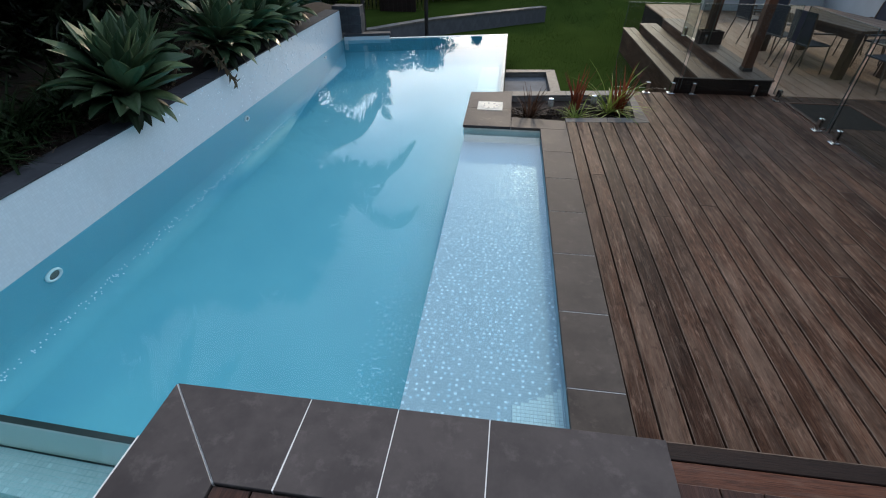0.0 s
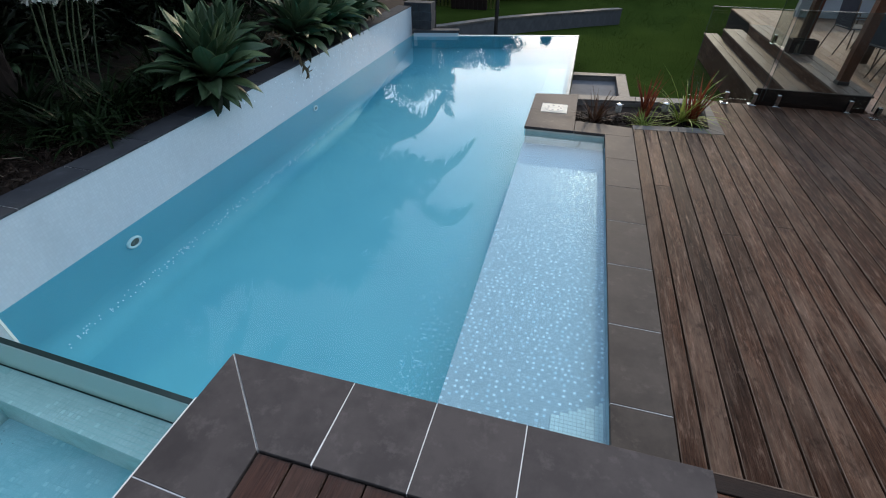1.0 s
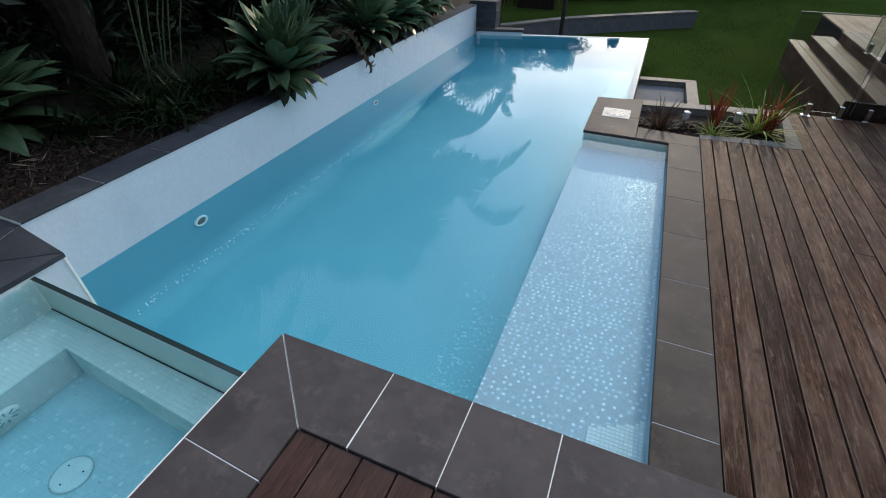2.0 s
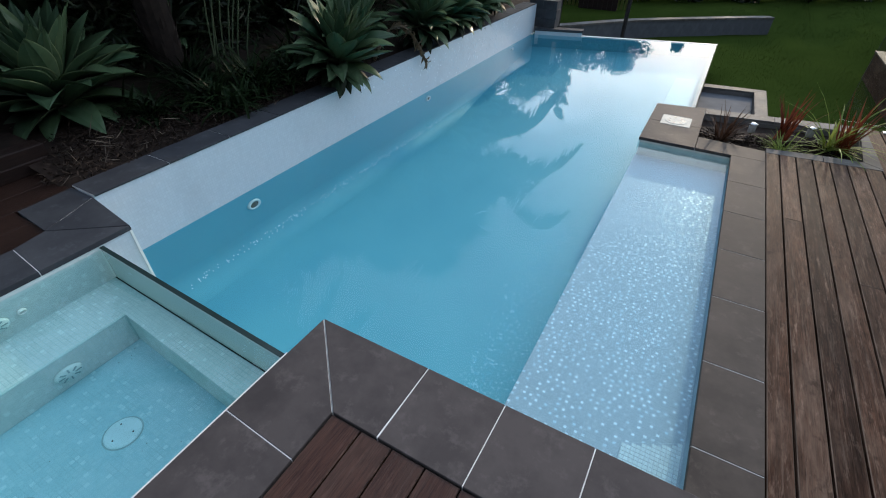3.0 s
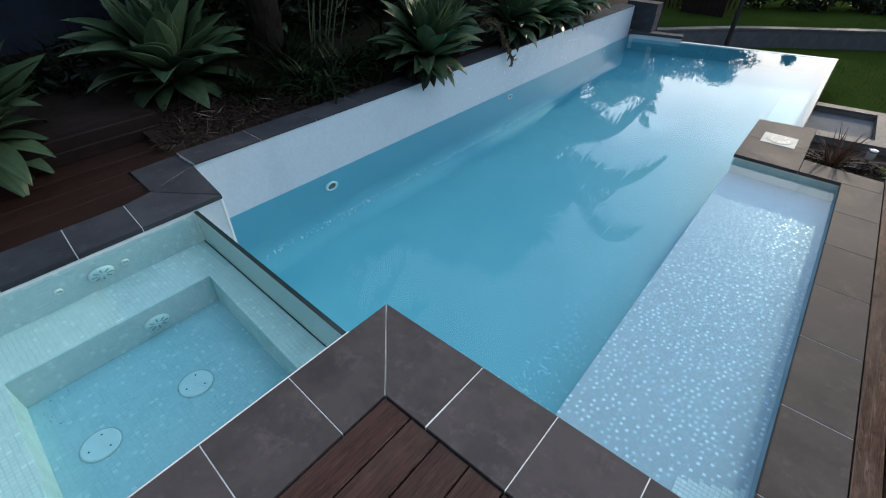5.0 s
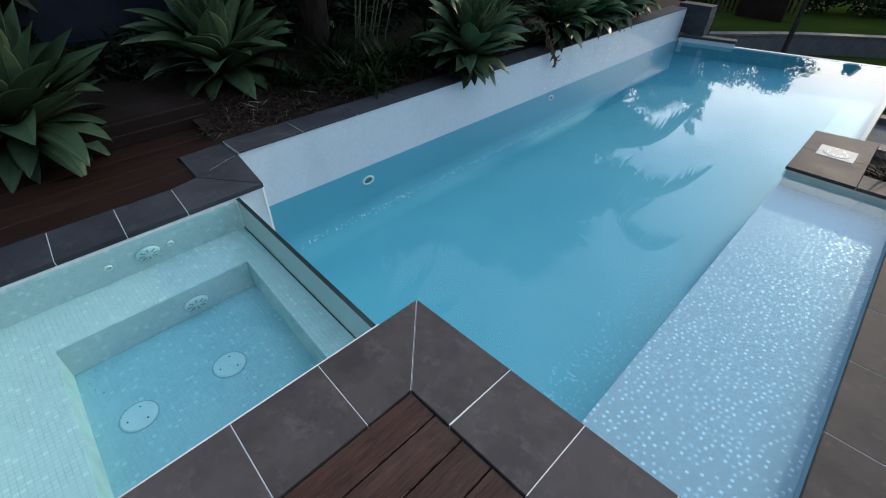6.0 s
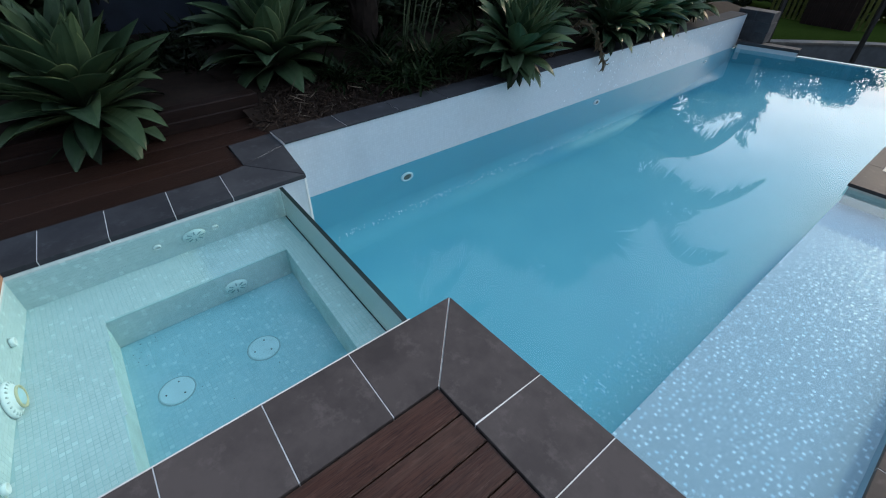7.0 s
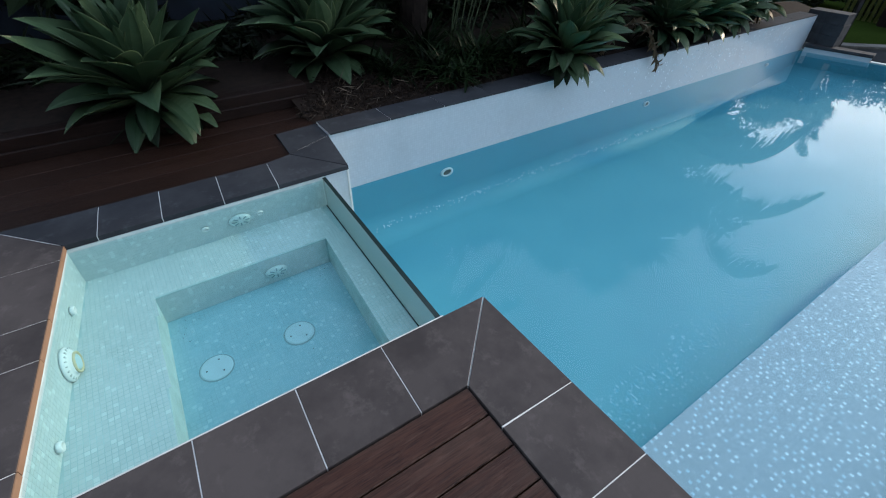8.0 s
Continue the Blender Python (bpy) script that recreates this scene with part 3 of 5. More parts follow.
# water sheets
water = tagged(put("pool_water", mesh("pool_water", [(-1.69, weir_line(-1.69, -0.002), WATER), (0.03, weir_line(0.03, -0.002), WATER), (0.03, -0.03, WATER), (1.9, -0.03, WATER), (1.9, 4.54, WATER), (0.9, 4.54, WATER), (0.9, 5.86, WATER),
                                       (1.31, 5.95, WATER), (1.35, 5.95, WATER), (1.35, 10.18, WATER), (WALL_X, 9.27, WATER), (WALL_X, 0.02, WATER), (-1.70, 0.02, WATER)], [tuple(range(13))], WATER_POOL)),
               "still clear blue pool water up to the infinity edge", "water", kind="structure")
spa_water = tagged(put("spa_water", mesh("spa_water", [(-1.69, -1.83, SPA_WATER), (0.02, -2.02, SPA_WATER), (0.02, weir_line(0.02, 0.028), SPA_WATER), (-1.69, weir_line(-1.69, 0.028), SPA_WATER)], [(0, 1, 2, 3)], WATER_SPA)),
                   "clear pale green spa water", "water", kind="structure")

# white wall and its return
wall_white = tagged(put("wall_west", mesh("wall_west", *joined([box_data(-2.52, 0.088, -1.4, WALL_X, 9.3, 0.0015), box_data(-2.52, 0.019, -1.4, WALL_X, 0.088, -0.036), box_data(-2.05, -0.21, -1.4, -1.70, -0.005, -0.036), box_data(WALL_X - 0.3, -0.25, -1.4, -2.05, 0.019, -0.036)]), WHITEWALL)),
                    "white glass mosaic wall above the pool", "wall", kind="structure")
block("corner_trim", -1.706, -0.012, WATER - 0.1, -1.692, 0.002, -0.036, WHITE_PLASTIC, wall_white, "white corner trim")

# infinity edges
inf = tagged(empty("infinity_edge", (1.33, 8, WATER)), "white topped infinity edge of the pool", "pool edge", kind="structure")
slab("edge_wall", [(1.30, 5.95), (1.36, 5.95), (1.36, 10.19), (1.30, 10.17)], LAWN - 0.1, WATER - 0.004, STONE, inf)
slab("edge_wall", [(-2.2, 9.24), (1.36, 10.16), (1.36, 10.28), (-2.2, 9.36)], LAWN - 0.1, WATER - 0.004, STONE, inf)
slab("edge_cap", [(-1.25, 9.515), (1.36, 10.185), (1.36, 10.26), (-1.25, 9.59)], WATER - 0.003, WATER + 0.006, WHITE_PLASTIC, inf, "pale weir cap")

# ---- copings of the spa and the near end ----
coping = tagged(empty("coping_upper", (0, 0, 0)), "charcoal porcelain coping tiles with pale grout round the spa", "coping", kind="structure")
G = 0.0025   # half a joint
TH = 0.035


def tile(poly, top=0.0, material=None, parent=None, name="tile", gap=G, thick=TH):
    ob = piece(name, [tuple(p) for p in inset(poly, gap)], top - thick, top, material or TILE, None, 0.002)
    par = parent or coping
    ob.parent = par
    ob.matrix_parent_inverse = Matrix.Translation(par.matrix_basis.translation).inverted()
    return ob


# near row along x, and the row along y beside the spa
tile([(0.0012, 0), (0.4012, -0.4), (0.63, -0.4), (0.637, 0)])
xs = [0.637, 1.025, 1.414, 2.121]
for a, b in zip(xs, xs[1:]):
    tile([(a, 0), (a - 0.004, -0.4), (b - 0.004, -0.4), (b, 0)])
tile([(0, -0.0012), (0, -0.616), (0.4, -0.636), (0.4, -0.4012)])
ys = [-0.616, -1.031, -1.446, -1.86, -2.46]
for a, b in zip(ys, ys[1:]):
    tile([(0, a), (0, b), (0.4, b - 0.02), (0.4, a - 0.02)])


def near_line(x, off=0.0):
    return -1.83 - 0.117 * (x + 1.69) - off


xs = [-1.55, -1.05, -0.78, -0.22, -0.005]
tile([(-1.69, -1.83), (-2.06, -2.17), (-2.06, near_line(-2.06, 0.42)), (-1.55, near_line(-1.55, 0.42)), (-1.55, near_line(-1.55))])
for a, b in zip(xs, xs[1:]):
    tile([(a, near_line(a)), (a, near_line(a, 0.42)), (b, near_line(b, 0.42)), (b, near_line(b))])
south_xs = xs
# left row of the spa
ys = [-0.545, -0.92, -1.30, -1.66]
tile([(-1.69, 0.0), (-2.11, -0.315), (-2.065, -0.515), (-1.69, -0.545)], material=TILE_BLUE_SHADE)
for a, b in zip(ys, ys[1:]):
    tile([(-1.69, a), (-2.065, a + 0.03), (-2.06, b + 0.03), (-1.69, b)], material=TILE_BLUE_SHADE)
tile([(-1.69, -1.66), (-2.06, -1.63), (-2.06, -2.17), (-1.69, -1.83)], material=TILE_BLUE_SHADE)
# corner pieces and the long coping on the white wall
tile([(-1.69, 0.004), (-2.275, 0.085), (-2.11, -0.315)], material=TILE_BLUE_SHADE)
tile([(-2.275, 0.085), (-2.56, 0.085), (-2.53, -0.29), (-2.11, -0.315)], material=TILE_BLUE_SHADE)
y = 0.09
while y < 9.2:
    e = min(y + 0.6, 9.27)
    tile([(-2.256, e), (-2.56, e), (-2.56, y), (-2.256, y)], 0.018, TILE_BLUE_SHADE, thick=0.016)
    y = e
grout_u = [prism_data(inset(p, 0.0015), -0.034, -0.0035, 0.001) for p in (
    [(0.003, -0.003), (0.398, -0.398), (2.11, -0.398), (2.117, -0.003)], [(0.003, -0.003), (0.003, -2.455), (0.397, -2.475), (0.397, -0.397)],
    [(-1.693, -1.833), (-2.077, near_line(-2.08, 0.415)), (-0.01, near_line(0, 0.415)), (-0.01, near_line(0) - 0.003)],
    [(-1.693, -0.003), (-2.11, -0.313), (-2.06, -0.5), (-2.055, near_line(-2.06, 0.41)), (-1.693, -1.83)],
    [(-1.70, 0.0), (-2.27, 0.08), (-2.11, -0.312)], [(-2.27, 0.082), (-2.557, 0.082), (-2.527, -0.287), (-2.113, -0.312)])] + [prism_data([(-2.262, 9.26), (-2.555, 9.26), (-2.555, 0.09), (-2.262, 0.09)], 0.003, 0.014, 0.001)]
ob = put("grout", mesh("grout", *joined(grout_u), GROUT), coping, None, "pale grout lines")

for a, b in zip([-1.69] + south_xs, south_xs):
    ob = slab("tile_edge", [(a + 0.003, near_line(a) - 0.002), (b - 0.003, near_line(b) - 0.002), (b - 0.003, near_line(b) + 0.004), (a + 0.003, near_line(a) + 0.004)], -TH, -0.002, TAN, coping, bev=0.001)
tagged(ob, "raw tan tile edge")
# spa and near walls under the copings
spa = tagged(empty("spa_shell", (-0.9, -1, WELL)), "pale green mosaic spa with a bench and footwell", "spa", kind="structure")
block("wall_west_spa", -2.05, -2.3, FLOOR, -1.695, -0.2, -TH - 0.001, SPA_GROUT, spa)
slab("wall_south_spa", [(-2.05, near_line(-2.05, 0.4)), (0.05, near_line(0.05, 0.4)), (0.05, near_line(0.05, 0.005)), (-2.05, near_line(-2.05, 0.005))], FLOOR, -TH - 0.001, SPA_GROUT, spa)
block("wall_east_spa", 0.022, -2.4, FLOOR, 0.39, -0.03, -TH - 0.001, SPA_GROUT, spa)
block("bench_west", -1.70, -2.1, FLOOR, -1.295, -0.19, BENCH - MREC, BENCH_GROUT, spa)
slab("bench_north", [(-1.295, -0.393), (0.03, -0.483), (0.03, -0.245), (-1.295, -0.2)], FLOOR, BENCH - MREC, BENCH_GROUT, spa)
slab("bench_south", [(-1.295, -2.05), (0.03, -2.15), (0.03, -1.56), (-1.295, -1.50)], FLOOR, BENCH - MREC, BENCH_GROUT, spa)
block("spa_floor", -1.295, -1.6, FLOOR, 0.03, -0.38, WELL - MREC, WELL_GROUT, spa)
block("near_wall", 0.39, -0.39, FLOOR, 1.87, -0.03, -TH - 0.001, SPA_GROUT, spa)
block("coping_base", 0.39, -0.398, -0.6, 2.10, -0.006, -TH - 0.0005, UNDER, spa)

slab("edge_trim", [(-0.005, -1.95), (0.002, -1.95), (0.002, -0.26), (-0.005, -0.26)], -0.007, -0.0005, GROUT, spa, "pale trim under the coping nosing", 0.001)
tagged(put("spa_debris", mesh("spa_debris", *leaf_cloud(14, [(-0.08, -0.5, WELL + 0.006, 0.10), (-0.12, -0.62, WELL + 0.006, 0.12), (-1.2, -0.48, WELL + 0.006, 0.10), (-1.15, -1.38, WELL + 0.006, 0.12), (-0.6, -1.0, WELL + 0.006, 0.4)], 70, 0.008, flat=0.02, slim=1.2), SOIL)), "dark leaf specks settled on the spa floor", "debris", kind="stuff")
# glass weir between spa and pool, slightly askew
weir = tagged(empty("glass_weir", (-0.83, -0.23, BENCH)), "wet glass weir panel between spa and pool", "glass weir")
def weir_slab(name, inner, outer, z0, z1, material, label=""):
    return slab(name, [(-1.688, weir_line(-1.688, inner)), (0.02, weir_line(0.02, inner)), (0.02, weir_line(0.02, outer)), (-1.688, weir_line(-1.688, outer))], z0, z1, material, weir, label, 0.001)


weir_slab("weir_pane", 0.023, 0.003, WATER - 0.3, -0.047, WEIR_GLASS)
weir_slab("weir_edge", 0.027, 0.0, -0.0465, -0.040, GLASS_EDGE, "dark polished glass edge")
weir_slab("weir_seal", 0.031, 0.024, BENCH - 0.002, BENCH + 0.005, GLASS_EDGE, "dark silicone seal")

# ---- lower coping, deck and platform ----
coping_low = tagged(empty("coping_lower", (2, 2, DECK)), "weathered grey-brown porcelain coping along the sun shelf", "coping", kind="structure")
ys = [-0.1, 0.588, 1.222, 1.886, 2.53, 3.18, 3.83, 4.50]
for a, b in zip(ys, ys[1:]):
    tile([(1.858, a), (2.197, a), (2.197, b), (1.858, b)], DECK, TILE_WORN, coping_low)
slab("grout", rect(1.861, -0.1, 2.194, 4.49), DECK - 0.034, DECK - 0.003, GROUT, coping_low, "pale grout lines")
block("coping_wall", 1.885, -0.1, FLOOR, 2.19, 4.6, DECK - TH - 0.001, SHELF_GROUT, coping_low)

platform = tagged(empty("planter_platform", (1.2, 5.2, DECK)), "charcoal tiled platform with a planter bed and bluestone border", "platform", kind="structure")
PF = lambda x: 5.83 + 0.158 * (x - 0.87)       # far edge
PN = lambda x: 4.77 + 0.10 * (x - 2.2)         # near edge of the border
tile([(0.87, 4.50), (1.49, 4.50), (1.49, 5.16), (0.87, 5.16)], DECK, TILE, platform)
tile([(0.87, 5.16), (1.49, 5.16), (1.49, PF(1.49)), (0.87, PF(0.87))], DECK, TILE, platform)
tile([(1.49, 4.50), (2.197, 4.50), (2.197, 4.80), (1.49, 4.86)], DECK, TILE_WORN, platform)
tile([(2.2, PN(2.2)), (2.75, PN(2.75)), (2.75, PN(2.75) + 0.17), (2.2, 4.90)], DECK, STONE, platform)
tile([(2.75, PN(2.75)), (3.32, PN(3.32)), (3.12, PN(3.12) + 0.17), (2.75, PN(2.75) + 0.17)], DECK, STONE, platform)
tile([(3.12, PN(3.12) + 0.17), (3.32, PN(3.32)), (3.335, 5.5), (3.165, 5.5)], DECK, STONE, platform)
tile([(3.165, 5.5), (3.335, 5.5), (3.35, PF(3.35)), (3.21, PF(3.21) - 0.22)], DECK, STONE, platform)
tile([(1.49, PF(1.49) - 0.2), (2.3, PF(2.3) - 0.2), (2.3, PF(2.3)), (1.49, PF(1.49))], DECK, STONE, platform)
tile([(2.3, PF(2.3) - 0.2), (3.21, PF(3.21) - 0.22), (3.35, PF(3.35)), (2.3, PF(2.3))], DECK, STONE, platform)
slab("platform_base", [(0.895, 4.525), (2.19, 4.525), (3.30, 4.90), (3.33, PF(3.33) - 0.02), (0.895, PF(0.895) - 0.02)], LAWN - 0.1, DECK - TH - 0.055, SOIL, platform)
slab("platform_face", [(0.89, 4.52), (1.9, 4.52), (1.9, 4.60), (0.89, 4.60)], WATER - 0.3, DECK - TH - 0.001, CREAM, platform, "cream render under the platform edge")
slab("platform_face", [(0.89, 4.60), (0.97, 4.60), (0.97, 5.83), (0.89, 5.82)], WATER - 0.3, DECK - TH - 0.001, CREAM, platform, "cream render under the platform edge")
slab("platform_face", [(0.97, 4.60), (1.487, 4.60), (1.487, 5.88), (0.97, 5.80)], WATER - 0.3, DECK - TH - 0.001, CREAM, platform)
slab("platform_face", [(1.9, 4.53), (2.19, 4.53), (2.19, 4.78), (1.9, 4.78)], WATER - 0.3, DECK - TH - 0.001, CREAM, platform)
slab("platform_face", [(1.49, 4.60), (1.9, 4.60), (1.9, 4.80), (1.49, 4.84)], WATER - 0.3, DECK - TH - 0.001, CREAM, platform)
for poly in ([(2.2, PN(2.2) + 0.01), (3.3, PN(3.3) + 0.01), (3.12, PN(3.12) + 0.165), (2.2, 4.895)], [(3.125, PN(3.12) + 0.165), (3.31, PN(3.31) + 0.01), (3.335, PF(3.33) - 0.01), (3.205, PF(3.2) - 0.22)],
             [(1.49, PF(1.49) - 0.195), (3.2, PF(3.2) - 0.215), (3.33, PF(3.33) - 0.01), (1.49, PF(1.49) - 0.01)]):
    slab("kerb_wall", poly, LAWN - 0.1, DECK - TH - 0.001, STONE, platform)

# deck boards of the lower deck, 157 mm apart, along y
deck_low = tagged(empty("deck_lower", (3.5, 3, DECK)), "weathered brown hardwood deck boards with dark gaps", "deck", kind="structure")
PITCH, GAP = 0.1568, 0.013
rng = random.Random(11)


def board(x0, y0, x1, y1, top, material, parent, thick=0.03):
    ob = piece("deck_board", rect(x0, y0, x1, y1), top - thick, top, material, None, 0.004)
    if material in (DECKWOOD, DECKWOOD_NEW) and len(ob.data.materials) == 1:      # worn pale arrises
        ob.data.materials.append(WORN if material is DECKWOOD else CHIPPED)
        for k in range(6, 10):
            ob.data.polygons[k].material_index = 1
    ob.parent = parent
    ob.matrix_parent_inverse = Matrix.Translation(parent.matrix_basis.translation).inverted()
    return ob


for i in range(45):
    x0 = 2.173 + i * PITCH + GAP / 2
    x1 = x0 + PITCH - GAP
    x0 = max(x0, 2.203)
    far = PN(x1) - 0.006 if x1 < 3.33 else 6.17
    cuts = [-0.6, far]
    if i % 3 == 1:
        cuts.insert(1, rng.uniform(2.2, 4.2))
    elif i > 8 and i % 3 == 2:
        cuts.insert(1, rng.uniform(1.0, 2.4))
    for a, b in zip(cuts, cuts[1:]):
        board(x0, a, x1, b - 0.004, DECK + rng.uniform(-0.0012, 0.0012), DECKWOOD, deck_low)
block("deck_frame", 2.20, -0.6, DECK - 0.25, 9.2, 4.78, DECK - 0.045, UNDER, deck_low)
block("deck_frame", 3.36, 4.78, DECK - 0.25, 9.2, 6.17, DECK - 0.045, UNDER, deck_low)

# step down from the upper deck
step = tagged(empty("timber_step", (3.5, 0, -0.25)), "two-board hardwood step between the deck levels", "step", kind="structure")
# near board red, far board darker, with a thin pale strip at its edge
for k, (a, b, m) in enumerate(((-0.155, 0.060, REDWOOD), (0.065, 0.147, SLEEPER))):
    ob = mesh("step_board", *prism_data(rect(-(b - a) / 2, -3.55, (b - a) / 2, 3.55), -0.03, 0, 0.004), m)
    put("step_board", ob, step, Matrix.Translation((2.19, (a + b) / 2, 0)) @ Matrix.Rotation(radians(90), 4, "Z"))
put("worn_nosing", mesh("worn_nosing", *box_data(-1.36, 0.1475, -0.028, 5.74, 0.153, -0.001), WORN), step, None, "pale nosing edge strip")
put("step_riser", mesh("step_riser", *box_data(-1.36, -0.15, -0.3, 5.74, 0.12, -0.031), UNDER), step)

# upper deck
deck_up = tagged(empty("deck_upper", (1.5, -1, 0)), "dark oiled red-brown hardwood deck boards", "deck", kind="structure")
x = 0.4035
UP = 0.1545
i = 0
while x < 9.2:
    x1 = x + UP - 0.006
    north = -0.4015 if x1 < 2.14 else -0.165
    if x1 > 2.118 and x < 2.118:
        x1, north = 2.112, -0.4015
    cuts = [-7.2, -3.2 - 0.4 * (i % 3), north]
    if i % 2:
        cuts.insert(2, -1.3 - 0.5 * (i % 5) / 5)
    for a, b in zip(cuts, cuts[1:]):
        board(x, a, x1, b - 0.003, -0.008, DECKWOOD_NEW, deck_up)
    x = x1 + 0.006
    i += 1
block("deck_frame", 0.40, -7.2, -0.4, 2.11, -0.405, -0.05, UNDER, deck_up)
block("deck_frame", 2.11, -7.2, -0.5, 9.2, -0.175, -0.05, UNDER, deck_up)
for i in range(16):
    x0 = 0.402 - (i + 1) * UP
    board(x0 + 0.003, -7.2, x0 + UP - 0.003, min(near_line(x0 + UP, 0.43), -2.49 if x0 > -0.2 else 9), -0.008, DECKWOOD_NEW, deck_up)
slab("deck_frame", [(-2.06, -7.2), (0.4, -7.2), (0.4, -2.52), (-0.01, -2.47), (-2.06, near_line(-2.06, 0.44))], -0.4, -0.05, UNDER, deck_up)
wall_south = tagged(put("wall_south", mesh("wall_south", *box_data(-6.2, -7.5, -1.7, 9.9, -7.25, 3.0), HOUSE_WALL)), "pale blue rendered house wall behind the deck", "wall", kind="structure")

# ---- pool fittings ----
TO_X = Matrix.Rotation(radians(90), 4, "Y")     # local z to +x
TO_Y = Matrix.Rotation(radians(-90), 4, "X")    # local z to +y


def fitting(name, label, at, turn, r, dish=True, squash=1.0):
    """A round white wall fitting with a rim and a darker eye; squash: its height as seen through the water."""
    th = tagged(empty(name, Matrix.Translation(at) @ Matrix.Diagonal((1, 1, squash, 1)) @ turn), label, "pool fitting")
    put("rim", mesh("rim", *lathe_data([(r, 0.0), (r, 0.010), (r * 0.93, 0.020), (r * 0.70, 0.022), (r * 0.64, 0.004)]), WHITE_PLASTIC, True), th)
    put("eye", mesh("eye", *lathe_data([(r * 0.66, 0.0), (r * 0.66, 0.008), (r * 0.2, 0.012)], 20), LENS if dish else WHITE_PLASTIC, True), th)
    return th


def spa_lamp(at, turn, r):
    """A flanged lamp: ribbed white ring, a short barrel and a domed lens."""
    th = tagged(empty("spa_light", Matrix.Translation(at) @ turn), "round white spa light with a ribbed rim and pale lens", "pool fitting")
    rim = put("rim", mesh("rim", *lathe_data([(r, 0.0), (r, 0.008), (r * 0.95, 0.016), (r * 0.74, 0.026), (r * 0.66, 0.028), (r * 0.62, 0.040)], 32), WHITE_PLASTIC, True), th)
    for k in range(20):
        put("rib", mesh("rib", *box_data(r * 0.76, -0.0035, 0.012, r * 0.93, 0.0035, 0.024), RIB_SHADE), rim, Matrix.Rotation(k * math.pi / 10, 4, "Z"))
    put("bezel", mesh("bezel", *lathe_data([(r * 0.62, 0.036), (r * 0.62, 0.048), (r * 0.52, 0.050), (r * 0.50, 0.040)], 28), TAN_LENS, True), th, None, "tan bezel")
    put("lens", mesh("lens", *lathe_data([(r * 0.52, 0.040), (r * 0.40, 0.048), (r * 0.1, 0.052)], 24), WET_PLASTIC, True), th, None, "pale blue-green lens")
    return th


fitting("pool_light", "round white pool light in the wall", (WALL_X + 0.005, 1.335, -0.730), TO_X, 0.080, True, 0.62)
fitting("pool_light", "round white pool light in the wall", (WALL_X + 0.005, 4.76, -0.672), TO_X, 0.062, True, 0.6)
fitting("return_jet", "small white return jet in the wall", (WALL_X + 0.005, 8.1, -0.658), TO_X, 0.045, True, 0.6)


def suction_grate(at, turn, r):
    th = tagged(empty("suction_grate", Matrix.Translation(at) @ Matrix.Diagonal((1, 1, 0.6, 1)) @ turn), "white slotted suction grate on the spa wall", "grate")
    plate = put("plate", mesh("plate", *lathe_data([(r, 0), (r, 0.008), (r * 0.8, 0.02), (r * 0.2, 0.024)]), GRATE, True), th)
    for k in range(8):
        a = k * math.pi / 4
        bar = box_data(r * 0.35, -0.004, 0.018, r * 0.8, 0.004, 0.026)
        # dark bars painted for the shade in the grate's openings
        put("slot", mesh("slot", *bar, SLOT_SHADE), plate, Matrix.Rotation(a, 4, "Z"))
    return th


suction_grate((-1.688, -0.86, -0.18), TO_X, 0.075)
suction_grate((-1.29, -0.78, -0.41), TO_X, 0.075)
for y in (-0.72, -1.09):
    fitting("spa_jet", "small white spa jet in the mosaic wall", (-1.688, y, -0.17), TO_X, 0.024, False, 0.65)
NL = Matrix.Rotation(-0.117, 4, "Z") @ TO_Y
spa_lamp((-0.93, near_line(-0.93), -0.222), NL, 0.092)
for x, z in ((-1.29, -0.175), (-0.455, -0.236)):
    fitting("spa_jet", "small white spa jet in the mosaic wall", (x, near_line(x), z), NL, 0.026, False)


def drain(at):
    th = tagged(empty("drain_cover", at), "round white drain cover on the spa floor", "drain cover", "spa drains")
    disc = put("disc", mesh("disc", *lathe_data([(0.09, 0), (0.09, 0.008), (0.084, 0.012), (0.02, 0.014)], 32), WET_PLASTIC, False), th)
    put("rim", mesh("rim", *lathe_data([(0.098, 0), (0.098, 0.006), (0.089, 0.006)], 32), SLOT_SHADE), disc, None, "dark ring painted as the shadow gap round the cover")
    for k in range(3):
        put("screw", mesh("screw", *lathe_data([(0.0045, 0.010), (0.0045, 0.0155)], 10), DARKSTEEL), disc, (0.055 * math.cos(0.6 + 2.1 * k), 0.055 * math.sin(0.6 + 2.1 * k), 0))


drain((-0.75, -0.83, WELL - 0.004))
drain((-0.76, -1.32, WELL - 0.004))

lid = tagged(empty("skimmer_lid", (1.19, 5.25, DECK)), "square pale skimmer lid with a round perforated cover", "skimmer lid")
put("frame", mesh("frame", *prism_data(rect(-0.175, -0.17, 0.175, 0.17), 0.0, 0.005, 0.002), CREAM), lid)
lid_disc = put("disc", mesh("disc", *lathe_data([(0.135, 0.004), (0.135, 0.008), (0.125, 0.010), (0.02, 0.010)], 28), CREAM), lid)
# holes: dark discs on the cover paint the shade inside them
for k in range(7):
    a = k * 2 * math.pi / 7
    put("hole", mesh("hole", *lathe_data([(0.018, 0.006), (0.016, 0.011)], 10), DARKSTEEL), lid_disc, (0.09 * math.cos(a), 0.09 * math.sin(a), 0.0))

